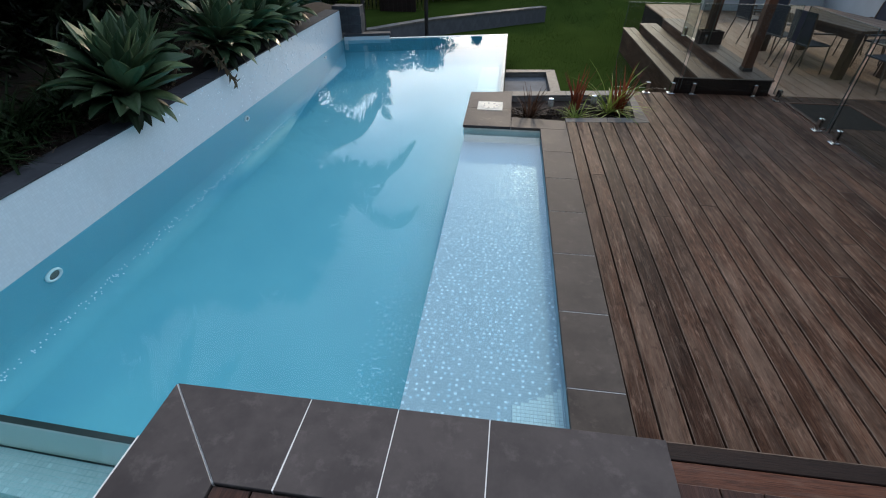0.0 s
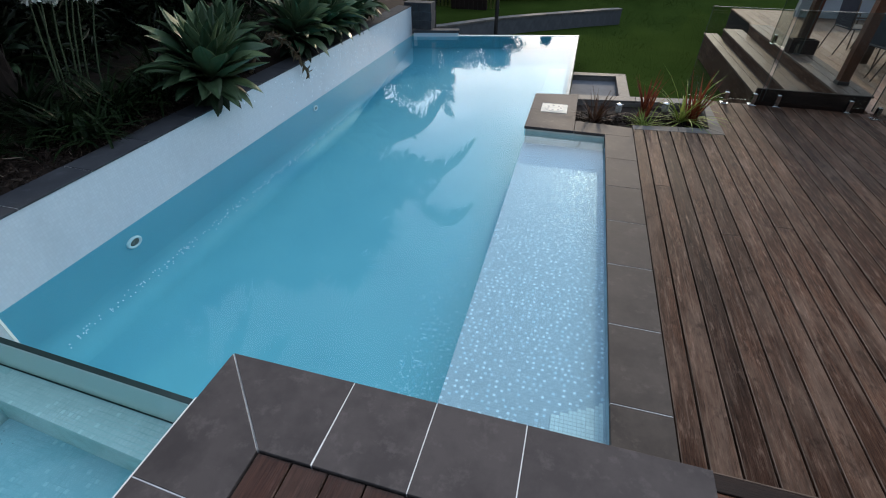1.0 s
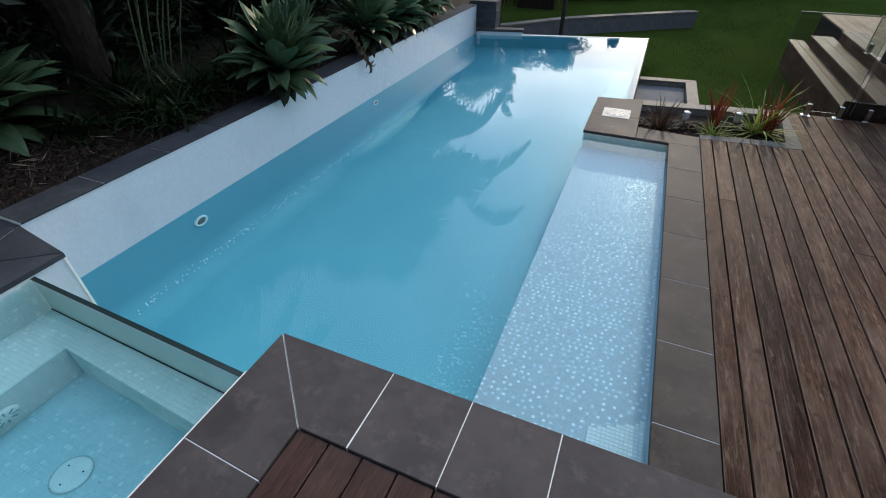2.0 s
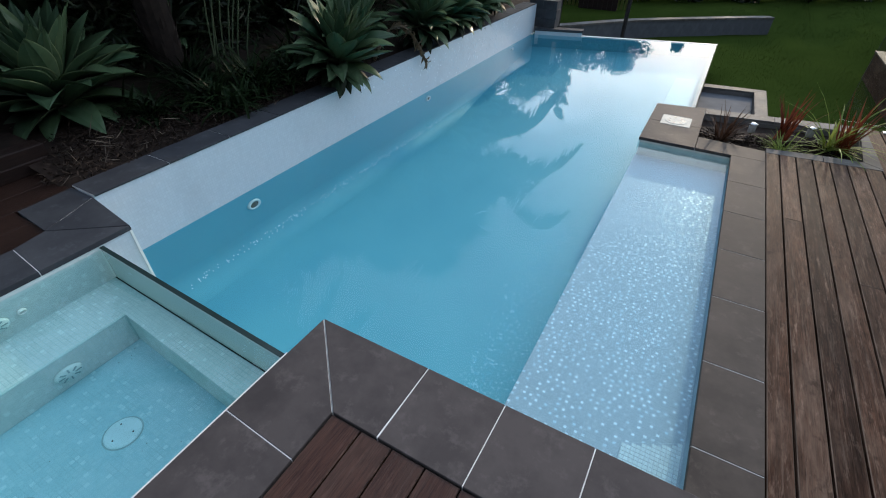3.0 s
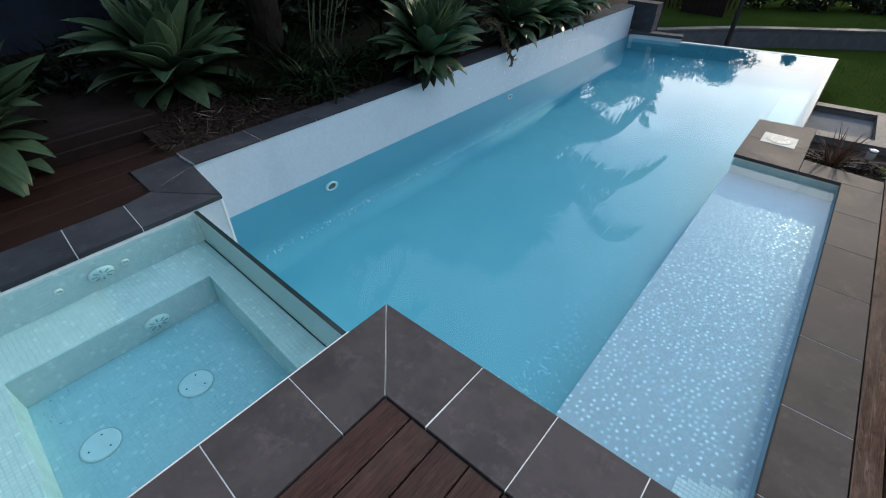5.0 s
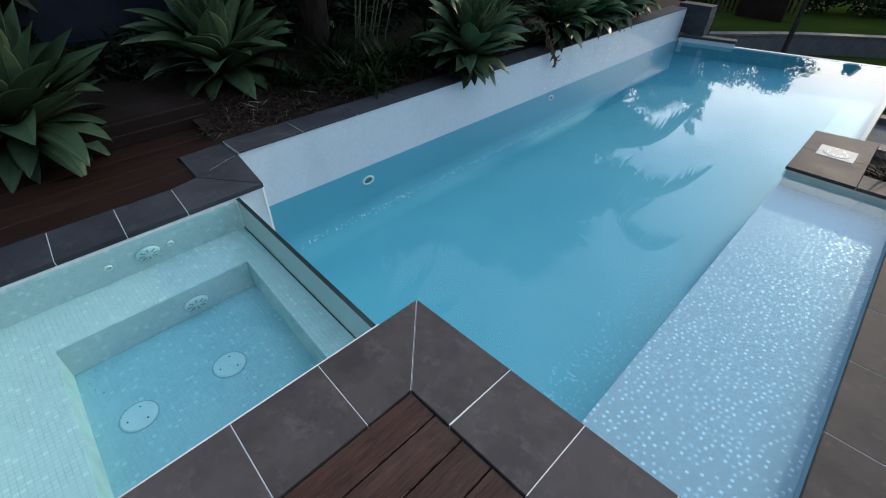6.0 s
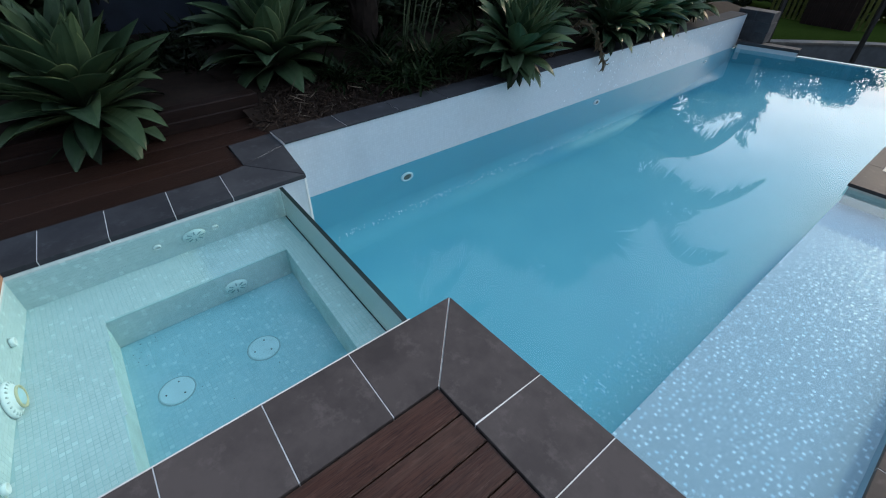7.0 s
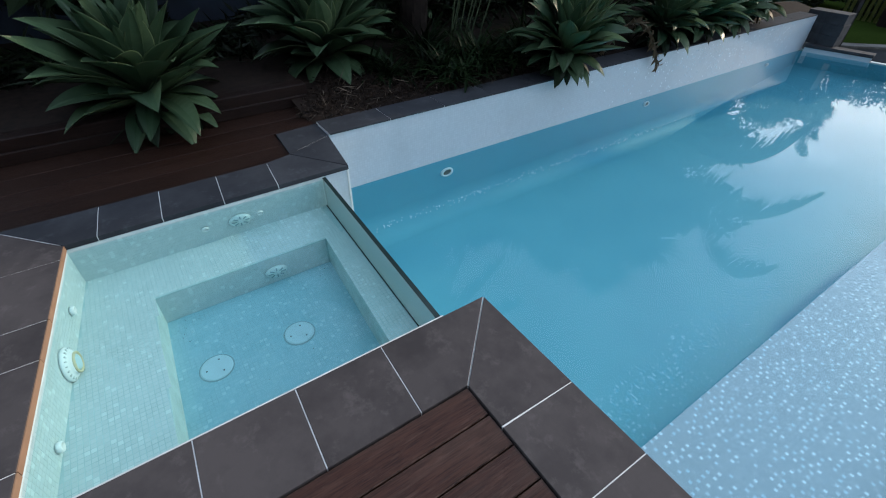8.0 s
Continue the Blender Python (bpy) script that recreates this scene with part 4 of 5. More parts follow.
# ---- planter bed ----
def planter_plant(name, label, at, seed, n, length, width, lean, droop, material, base=0.03):
    tagged(put(name, mesh(name, *clump_data(seed, n, length, width, lean, droop, base), material), None, at), label, "plant")


BED = DECK - TH - 0.055
tagged(put("bed_mulch", mesh("bed_mulch", *leaf_cloud(3, [(1.6 + 0.14 * i, 5.2 + 0.02 * i, BED + 0.005, 0.22) for i in range(11)], 4200, 0.05, flat=0.14, slim=0.5), MULCH)), "dark bark mulch in the planter bed", "mulch", kind="stuff")
planter_plant("flax_plant", "small bronze flax with stiff spiky leaves", (1.74, 5.12, BED), 1, 70, 0.50, 0.016, (0.1, 1.15), 0.35, BRONZELEAF)
planter_plant("cordyline_plant", "upright red cordyline beside a green tuft", (2.38, 5.42, BED), 2, 26, 0.62, 0.028, (0.03, 0.45), 0.3, REDLEAF)
planter_plant("lomandra_tuft", "low green grassy tuft in the planter bed", (2.38, 5.08, BED), 3, 80, 0.36, 0.013, (0.2, 1.2), 0.8, LIMELEAF)
planter_plant("flax_plant", "variegated yellow-green flax with arching leaves", (2.86, 5.42, BED), 4, 64, 0.78, 0.024, (0.15, 1.1), 1.0, LIMELEAF)
planter_plant("cordyline_plant", "upright red cordyline behind the flax", (2.98, 5.40, BED), 6, 24, 0.68, 0.028, (0.03, 0.4), 0.3, REDLEAF)


def garden_light(at):
    th = tagged(empty("garden_light", at), "small frosted garden light on a steel stem", "garden light", "planter lights")
    put("stem", mesh("stem", *lathe_data([(0.010, 0), (0.010, 0.13)], 10), CHROME), th)
    shade = put("shade", mesh("shade", *lathe_data([(0.035, 0.10), (0.042, 0.115), (0.042, 0.19), (0.03, 0.2)], 16), LAMPGLASS, True), th)
    put("cap", mesh("cap", *lathe_data([(0.05, 0.2), (0.05, 0.208), (0.01, 0.222)], 16), CHROME, True), shade)


garden_light((2.03, 5.30, BED))
garden_light((2.64, 5.50, BED))

# ---- glass pool fence on the deck ----
def spigot(at, ang=0.0):
    th = tagged(empty("fence_spigot", Matrix.Translation(at) @ Matrix.Rotation(ang, 4, "Z")), "polished steel fence spigot bolted to the deck", "spigot", "fence spigots")
    plate = put("base_plate", mesh("base_plate", *prism_data(rect(-0.05, -0.05, 0.05, 0.05), 0, 0.012, 0.003), CHROME), th)
    for s in (-1, 1):
        put("jaw", mesh("jaw", *prism_data(rect(-0.025, 0.008 * s - 0.016 * (s < 0), 0.025, 0.024 * s + 0.016 * (s < 0)) if s > 0 else rect(-0.025, -0.024, 0.025, -0.008), 0.012, 0.16, 0.006), CHROME), th)
    for sx in (-1, 1):
        put("bolt", mesh("bolt", *lathe_data([(0.008, 0.012), (0.008, 0.02)], 8), CHROME), plate, (0.038 * sx, 0.036 * sx, 0))


def fence_panel(a, b, foot=DECK + 0.06, height=1.14):
    a, b = Vector(a), Vector(b)
    d = (b - a)
    ang = math.atan2(d.y, d.x)
    th = tagged(empty("glass_fence_panel", Matrix.Translation((a.x, a.y, foot)) @ Matrix.Rotation(ang, 4, "Z")), "frameless clear glass pool fence panel", "glass panel", "glass pool fence")
    ln = d.length
    pane = put("pane", mesh("pane", *prism_data(rect(0.006, -0.006, ln - 0.006, 0.006), 0, height, 0.001), FENCE_GLASS), th)
    pane.visible_shadow = False
    for k, bx in enumerate((box_data(0.006, -0.0064, height, ln - 0.006, 0.0064, height + 0.003), box_data(ln - 0.006, -0.0064, 0.0, ln - 0.003, 0.0064, height), box_data(0.003, -0.0064, 0, 0.006, 0.0064, height))):
        put("polished_edge", mesh("polished_edge", *bx, GLASSRIM), pane)


SPIG_A = [(3.50, 6.12), (3.86, 6.14), (4.16, 6.15), (5.02, 6.15)]
for x, y in SPIG_A:
    spigot((x, y, DECK))
for x, y in ((5.27, 5.95), (5.27, 4.85), (5.27, 4.46), (5.27, 3.3), (5.27, 2.9)):
    spigot((x, y, DECK), radians(90))
for a, b in (((2.98, 6.18), (3.93, 6.15)), ((3.97, 6.15), (5.22, 6.15)), ((5.27, 6.1), (5.27, 4.68)), ((5.27, 4.63), (5.27, 3.12)), ((5.27, 3.08), (5.27, 1.6))):
    fence_panel(a, b)

# ---- stairs and patio ----
stairs = tagged(empty("patio_stairs", (4.5, 8.5, DECK)), "weathered timber stairs up to the patio", "stairs", kind="structure")
PAT = -0.30
for k, (x0, x1, z, far) in enumerate(((4.21, 4.51, -0.66, 11.8), (4.49, 4.89, -0.48, 11.4), (4.87, 5.30, PAT, 11.0))):
    n = 2 if k < 2 else 3
    for j in range(n):
        w = (x1 - x0) / n
        board(x0 + j * w + 0.003, 6.25, x0 + (j + 1) * w - 0.003, far, z, STAIRWOOD, stairs)
    block("riser", x0 + 0.02, 6.26, LAWN - 0.1, x1 - 0.025, far - 0.02, z - 0.032, DECKWOOD, stairs)
block("end_fascia", 3.88, 6.205, LAWN - 0.05, 5.25, 6.243, PAT + 0.002, SLEEPER, stairs)

patio = tagged(empty("patio_deck", (7, 9, DECK)), "timber patio deck beside the house, sunlight put into its colour", "patio", kind="structure")
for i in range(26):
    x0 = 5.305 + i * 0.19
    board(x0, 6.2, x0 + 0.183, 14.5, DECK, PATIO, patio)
block("patio_frame", 5.31, 6.22, LAWN - 0.1, 10.2, 14.5, DECK - 0.035, UNDER, patio)

# thin near-black sheet on the boards paints the recess's shade
tagged(put("deck_recess", mesh("deck_recess", *joined([box_data(5.40, 4.95, DECK + 0.001, 6.2, 5.86, DECK + 0.004)]), UNDER)), "dark flat sheet painted as a shaded square recess in the deck", "recess")
recess_frame = tagged(empty("recess_frame", (5.8, 5.4, DECK)), "pale timber frame round the painted deck recess", "frame")
for x0, y0, x1, y1 in ((-0.45, -0.5, -0.4, 0.5), (-0.4, 0.46, 0.42, 0.5), (0.38, -0.5, 0.42, 0.46)):
    put("rail", mesh("rail", *prism_data(rect(x0, y0, x1, y1), 0.0, 0.012, 0.003), REDWOOD), recess_frame)

# added above the view to block sky from the right of the deck
tagged(put("verandah_roof", mesh("verandah_roof", *joined([box_data(5.5, 2.9, 2.75, 9.6, 5.2, 2.9), box_data(5.44, 2.9, 2.7, 5.5, 5.2, 2.95)]), SHEDWOOD)), "unseen dark flat roof added to dim the right side of the deck", "roof", kind="structure")
# added out of view; its shadow makes the square patch on the lower deck
tagged(put("patio_roof", mesh("patio_roof", *joined([box_data(4.38, 11.72, 2.32, 10.0, 14.3, 2.46), box_data(4.33, 11.64, 2.22, 10.0, 11.72, 2.5), box_data(4.33, 11.72, 2.22, 4.38, 14.3, 2.5)]), SHEDWOOD)), "unseen dark flat roof added to cast the shade patch on the deck", "roof", kind="structure")
post = tagged(empty("timber_post", (5.07, 6.74, PAT)), "round-edged brown timber patio post", "post")
put("shaft", mesh("shaft", *prism_data(rect(-0.06, -0.06, 0.06, 0.06), 0, 3.0, 0.01), REDWOOD), post)
put("foot_bracket", mesh("foot_bracket", *prism_data(rect(-0.07, -0.07, 0.07, 0.07), 0, 0.05, 0.004), DARKSTEEL), post)


def chair(at, ang):
    th = tagged(empty("patio_chair", Matrix.Translation(at) @ Matrix.Rotation(ang, 4, "Z")), "dark sling patio chair with slim steel legs", "chair", "chairs round the table")
    for sx in (-1, 1):
        put("front_leg", mesh("front_leg", *tube_data([(0.24 * sx, 0.24, 0), (0.24 * sx, 0.2, 0.44)], 0.012, 8), CHAIRLEG), th)
        put("back_leg", mesh("back_leg", *tube_data([(0.24 * sx, -0.30, 0), (0.24 * sx, -0.18, 0.44), (0.24 * sx, -0.24, 0.9)], 0.012, 8), CHAIRLEG), th)
        put("armrest", mesh("armrest", *tube_data([(0.26 * sx, 0.2, 0.44), (0.27 * sx, 0.2, 0.62), (0.27 * sx, -0.2, 0.64)], 0.014, 8), CHAIRLEG), th)
    put("seat", mesh("seat", *prism_data(rect(-0.24, -0.2, 0.24, 0.22), 0.43, 0.45, 0.006), FABRIC), th)
    vs = [(x, y, z) for x in (-0.235, 0.235) for y, z in ((-0.185, 0.46), (-0.205, 0.46), (-0.26, 0.92), (-0.24, 0.92))]
    put("backrest", mesh("backrest", vs, [(0, 1, 2, 3), (7, 6, 5, 4), (0, 4, 5, 1), (1, 5, 6, 2), (2, 6, 7, 3), (3, 7, 4, 0)], FABRIC), th)
    return th


chair((6.28, 9.85, DECK), radians(-80))
chair((6.16, 8.35, DECK), radians(-70))
chair((6.30, 7.65, DECK), radians(-78))
chair((7.05, 6.75, DECK), radians(8))
chair((7.75, 8.6, DECK), radians(100))
chair((7.62, 7.8, DECK), radians(104))
chair((6.85, 9.95, DECK), radians(190))
table = tagged(empty("dining_table", Matrix.Translation((6.9, 8.22, DECK)) @ Matrix.Rotation(radians(12), 4, "Z")), "long honey-coloured timber outdoor dining table", "table")
for k in range(6):
    put("top_plank", mesh("top_plank", *prism_data(rect(-0.5 + k / 6 + 0.003, -1.1, -0.5 + (k + 1) / 6 - 0.003, 1.1), 0.70, 0.745, 0.004), TABLEWOOD), table)
for sx in (-0.4, 0.4):
    for sy in (-0.95, 0.95):
        put("leg", mesh("leg", *prism_data(rect(sx - 0.06, sy - 0.06, sx + 0.06, sy + 0.06), 0, 0.70, 0.006), TABLEWOOD), table)
    put("apron", mesh("apron", *box_data(sx - 0.02, -0.9, 0.58, sx + 0.02, 0.9, 0.70), TABLEWOOD), table)
house = tagged(put("wall_house", mesh("wall_house", *box_data(9.6, -7.2, LAWN - 0.3, 9.9, 15.0, 3.0), HOUSE_WALL)), "pale blue rendered house wall", "wall", kind="structure")
# wing and eave added outside the view to keep skylight off the deck
tagged(put("wall_house_wing", mesh("wall_house_wing", *joined([box_data(6.7, -7.25, -0.6, 9.6, 2.9, 3.6), box_data(5.5, -7.25, 2.75, 6.7, 2.9, 2.9)]), HOUSE_WALL)), "unseen pale blue wing with a flat eave, added to darken the deck", "wall", kind="structure")
# house wall cut down so its shadow stays off the patio
tagged(put("wall_house_end", mesh("wall_house_end", *box_data(6.6, 13.6, LAWN, 9.6, 13.8, 0.15), HOUSE_WALL)), "foot of the pale blue house wall, cut low to let sun in", "wall", kind="structure")

fence_panel((4.82, 9.27), (5.0, 8.3), PAT + 0.02, 1.05)
for x, y in ((4.84, 9.15), (4.97, 8.45)):
    spigot((x, y, PAT), radians(105))
stair_post = tagged(empty("timber_post", (5.2, 8.95, PAT)), "dark brown timber post beside the stair balustrade", "post")
put("shaft", mesh("shaft", *prism_data(rect(-0.07, -0.07, 0.07, 0.07), 0, 2.5, 0.008), REDWOOD), stair_post)
trough = tagged(empty("planter_trough", (5.08, 8.55, PAT)), "small brown timber planter trough at the post foot", "planter")
for x0, y0, x1, y1 in ((-0.2, -0.1, 0.2, -0.08), (-0.2, 0.08, 0.2, 0.1), (-0.2, -0.08, -0.18, 0.08), (0.18, -0.08, 0.2, 0.08)):
    put("side_board", mesh("side_board", *prism_data(rect(x0, y0, x1, y1), 0, 0.22, 0.003), GATEWOOD), trough)
put("soil", mesh("soil", *box_data(-0.18, -0.08, 0.0, 0.18, 0.08, 0.18), SOIL), trough)

# ---- beyond the infinity edge ----
basin = tagged(empty("catch_basin", (1.85, 7.4, -0.9)), "bluestone rimmed catch basin below the infinity edge", "basin", kind="structure")
for poly in ([(2.17, 6.0), (2.36, 6.0), (2.38, 7.25), (2.19, 7.25)], [(2.19, 7.25), (2.38, 7.25), (2.36, 8.67), (2.17, 8.47)], [(1.37, 8.36), (2.17, 8.47), (2.36, 8.67), (1.37, 8.56)]):
    tile(poly, -0.9, STONE, basin, "rim_stone")
slab("basin_wall", [(1.37, 6.0), (2.34, 6.0), (2.34, 8.62), (1.37, 8.5)], LAWN - 0.1, -1.0, GREY_RENDER, basin)
slab("rim_wall", [(2.18, 6.0), (2.35, 6.0), (2.35, 8.62), (2.18, 8.46)], LAWN - 0.1, -0.937, STONE, basin)
slab("rim_wall", [(1.37, 8.37), (2.18, 8.47), (2.18, 8.6), (1.37, 8.54)], LAWN - 0.1, -0.937, STONE, basin)
slab("basin_slab", [(1.38, 6.9), (2.16, 6.95), (2.16, 7.5), (1.38, 7.45)], -0.999, -0.985, STONE, basin)

wall_line = [(-3.2, 10.6), (-2.3, 11.35), (-0.9, 12.9), (0.7, 14.15), (1.8, 14.95), (2.45, 15.35)]
rw = tagged(empty("garden_wall", (0, 13.5, LAWN)), "curved grey block garden wall with a pale cap", "garden wall", kind="structure")
RI = Matrix.Translation(rw.matrix_basis.translation).inverted()
curve_pts = []
for i in range(len(wall_line) - 1):
    for k in range(4):
        t = k / 4
        p = [Vector(wall_line[max(0, min(len(wall_line) - 1, i + j))]) for j in (-1, 0, 1, 2)]
        curve_pts.append(0.5 * ((2 * p[1]) + (p[2] - p[0]) * t + (2 * p[0] - 5 * p[1] + 4 * p[2] - p[3]) * t * t + (3 * p[1] - p[0] - 3 * p[2] + p[3]) * t ** 3))
curve_pts.append(Vector(wall_line[-1]))
for a, b in zip(curve_pts, curve_pts[1:]):
    d = (b - a).normalized()
    nrm = Vector((-d.y, d.x))
    for z0, z1, w, m, nm in ((LAWN - 0.1, -0.80, 0.1, GREY_RENDER, "wall_block"), (-0.80, -0.755, 0.125, STONE, "cap_stone")):
        ob = piece(nm, [tuple(a - nrm * w), tuple(b - nrm * w), tuple(b + nrm * w), tuple(a + nrm * w)], z0, z1, m, None, 0.003)
        ob.parent, ob.matrix_parent_inverse = rw, RI

pier = tagged(empty("wall_pier", (-2.0, 9.4, DECK)), "dark stacked block pier at the end of the white wall", "pier", kind="structure")
for k in range(3):
    for j in range(2):
        put("block", mesh("block", *prism_data(rect(-0.45 + 0.31 * j + 0.002, -0.05, -0.45 + 0.31 * (j + 1) - 0.002, 0.25), 0.0, 0.172, 0.004), PIERSTONE), pier, (0.008 * (k % 2), 0, 0.06 + 0.175 * k))
cap = slab("pier_cap", [(-2.2, 9.18), (-1.22, 9.44), (-1.26, 9.64), (-2.2, 9.44)], -0.50, -0.45, PIERSTONE, pier, "dark grey stone cap")
slab("cap_riser", [(-2.2, 9.2), (-1.24, 9.46), (-1.27, 9.62), (-2.2, 9.42)], WATER - 0.2, -0.501, WHITEWALL, pier)

fence = tagged(empty("boundary_fence", (-1.5, 10.6, LAWN)), "dark steel fence posts with glass infill behind the pool", "fence", kind="structure")
for x, y in ((-2.10, 10.5), (-0.62, 10.75), (-3.5, 10.2)):
    put("post", mesh("post", *tube_data([(0, 0, -0.05), (0, 0, 1.56)], 0.045, 4), DARKSTEEL), fence, (x + 1.5, y - 10.6, 0))

pick = tagged(empty("picket_fence", (-0.5, 14.35, -0.85)), "greenish weathered timber picket fence across the lawn", "fence", kind="structure")
for k in range(20):
    put("picket", mesh("picket", *prism_data(rect(-3 + 0.12 * k, 0, -3 + 0.12 * k + 0.07, 0.02), 0, 0.9, 0.004), PICKET) if k == 0 else CACHE["picket"], pick, (0.12 * k if k else 0, 0, 0)) if k == 0 else None
    if k == 0:
        CACHE["picket"] = pick.children[0].data
    else:
        put("picket", CACHE["picket"], pick, (0.12 * k, 0, 0))

gate = tagged(empty("garden_gate", (-2.05, 14.05, -0.95)), "dark brown boarded gate in the picket fence", "gate")
for k in range(8):
    put("board", mesh("board", *prism_data(rect(-0.56 + 0.14 * k, 0, -0.56 + 0.14 * k + 0.134, 0.03), 0, 1.5, 0.004), GATEWOOD), gate)
for z in (0.2, 1.2):
    put("rail", mesh("rail", *box_data(-0.56, 0.031, z, 0.556, 0.07, z + 0.1), GATEWOOD), gate)

# ---- garden bed beside the white wall ----
soil_v, soil_f = [], []
nx, ny = 12, 40
for j in range(ny + 1):
    for i in range(nx + 1):
        x, y = -2.555 - 3.5 * i / nx, 0.05 + 10.0 * j / ny
        soil_v.append((x, y, -0.035 + 0.22 * min(1, i / 4) + 0.02 * noise.noise((x * 3, y * 3, 0))))
soil_f = [(j * (nx + 1) + i, (j + 1) * (nx + 1) + i, (j + 1) * (nx + 1) + i + 1, j * (nx + 1) + i + 1) for j in range(ny) for i in range(nx)]
tagged(put("garden_bed", mesh("garden_bed", soil_v, soil_f, SOIL, True)), "dark soil of the raised garden bed", "garden bed", kind="structure")
tagged(put("upper_bed", mesh("upper_bed", *box_data(-6.2, -4.5, -0.3, -3.22, 0.2, 0.17), SOIL)), "dark soil behind the timber sleepers", "garden bed", kind="structure")
tagged(put("bark_mulch", mesh("bark_mulch", *leaf_cloud(8, [(-2.78 - 0.18 * (i % 4), 0.25 + 0.10 * i, 0.03 + 0.03 * (i % 4), 0.26) for i in range(38)], 9000, 0.07, flat=0.12, slim=0.35), MULCH)), "dry bark mulch and fallen leaves on the bed", "mulch", kind="stuff")

tagged(put("dry_sticks", mesh("dry_sticks", *leaf_cloud(18, [(-2.70 - 0.15 * (i % 4), 0.25 + 0.15 * i, 0.03 + 0.03 * (i % 4), 0.24) for i in range(24)], 260, 0.16, flat=0.12, slim=0.09), STICKS)), "pale dry sticks strewn on the mulch", "sticks", kind="stuff")

side_deck = tagged(empty("side_deck", (-2.6, -1.5, -0.02)), "dark timber boards beside the spa, shade put into their colour", "deck", kind="structure")
for i in range(4):
    x0 = -2.07 - (i + 1) * 0.2485
    board(x0 + 0.0015, -7.2, x0 + 0.247, 0.08 if x0 < -2.57 else -0.30, -0.012, SIDEWOOD, side_deck)
block("deck_frame", -3.07, -7.2, -0.4, -2.09, -0.31, -0.05, UNDER, side_deck)
block("deck_frame", -3.07, -0.31, -0.4, -2.58, 0.07, -0.05, UNDER, side_deck)
sleepers = tagged(empty("sleeper_wall", (-3.14, -2, 0)), "two stacked dark timber sleepers edging the bed", "sleeper wall", kind="structure")
for k in range(2):
    put("sleeper", mesh("sleeper", *prism_data(rect(-0.075, -2.2, 0.075, 2.2), 0, 0.098, 0.008), SLEEPER), sleepers, (-0.01 * k, 0.02 * k, -0.012 + 0.1 * k))

wall_back = tagged(put("wall_boundary", mesh("wall_boundary", *box_data(-6.4, -8, -1.3, -6.2, 12, 1.9), BLUE_FENCE)), "blue-grey painted boundary wall behind the planting", "wall", kind="structure")


# ---- agaves ----
def agave_leaf(curl, width, old=False, thick=0.014):
    """A fleshy leaf along +y, narrow at the base, broad past the middle, with a short sharp tip; unit length; old: in
    the shaded colour.
    """
    segs, vs, fs, idx = 14, [], [], []
    p, ang = Vector((0, 0, 0)), 0.35
    cols = (-1, -0.93, -0.5, 0, 0.5, 0.93, 1)
    for i in range(segs + 1):
        t = i / segs
        w = 0.5 * width * (0.42 + 0.58 * math.sin(math.pi * min(1, t / 0.56) / 2) ** 1.5) * max(0.0, 1 - max(0.0, (t - 0.5) / 0.5) ** 1.9) + 0.0006
        th = thick * (1 - 0.9 * t) + 0.001
        n = Vector((0, -math.sin(ang), math.cos(ang)))
        cup = 0.62 * w * (1 - 0.35 * t)
        vs += [tuple(p + Vector((c * w, 0, 0)) + n * cup * c * c) for c in cols] + [tuple(p - n * th * 2)]
        ang -= curl / segs * (0.4 + 1.2 * t)
        p = p + Vector((0, math.cos(ang), math.sin(ang))) / segs
    for i in range(segs):
        k, m = 8 * i, 8 * i + 8
        fs += [(k + j, k + j + 1, m + j + 1, m + j) for j in range(6)] + [(k + 6, k + 7, m + 7, m + 6), (k + 7, k, m, m + 7)]
        idx += [1, 0, 0, 0, 0, 1, 0, 0]
    return mesh("leaf", vs, fs, [AGAVE_SHADED if old else AGAVE, AGAVE_EDGE if not old else AGAVE_SHADED], True, idx)


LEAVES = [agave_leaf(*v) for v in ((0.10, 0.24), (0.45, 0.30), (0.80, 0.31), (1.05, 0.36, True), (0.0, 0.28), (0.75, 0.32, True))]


def agave(at, seed, radius, n, lean=(0, 0), label="large grey-green agave rosette with broad pointed leaves", stem=0.25):
    rng = random.Random(seed)
    th = tagged(empty("agave", Matrix.Translation(at) @ Matrix.Rotation(lean[0], 4, "X") @ Matrix.Rotation(lean[1], 4, "Y")), label, "agave", "agaves in the bed")
    put("stem", mesh("stem", *tube_data([(0, 0, -0.1), (0, 0, stem * 0.6), (0, 0, stem + 0.06)], [0.06, 0.075, 0.05], 10), BARK), th)
    for i in range(n):
        t = i / (n - 1)                       # 0: lowest and oldest, 1: the spear
        el = -1.0 + 2.35 * t ** 0.80 + rng.uniform(-0.12, 0.12)
        az = i * 2.39996 + rng.uniform(-0.15, 0.15)
        s = radius * (0.32 + 0.82 * min(1, t / 0.62) ** 1.15) * rng.uniform(0.85, 1.08) * (1 - 0.2 * t ** 5)
        # the lowest third takes leaves with shade in their colour
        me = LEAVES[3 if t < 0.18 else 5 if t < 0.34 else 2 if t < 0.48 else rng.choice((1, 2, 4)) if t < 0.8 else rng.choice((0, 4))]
        m = Matrix.Translation((0, 0, stem * (0.45 + 0.55 * t))) @ Matrix.Rotation(az, 4, "Z") @ Matrix.Rotation(el - 0.25, 4, "X") @ Matrix.Translation((0, 0.03, 0)) @ Matrix.Rotation(rng.uniform(-0.25, 0.25), 4, "Y") @ Matrix.Diagonal((s * rng.uniform(0.85, 1.15), s, s, 1))
        put("leaf", me, th, m)
    return th


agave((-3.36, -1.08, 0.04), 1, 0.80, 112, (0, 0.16))
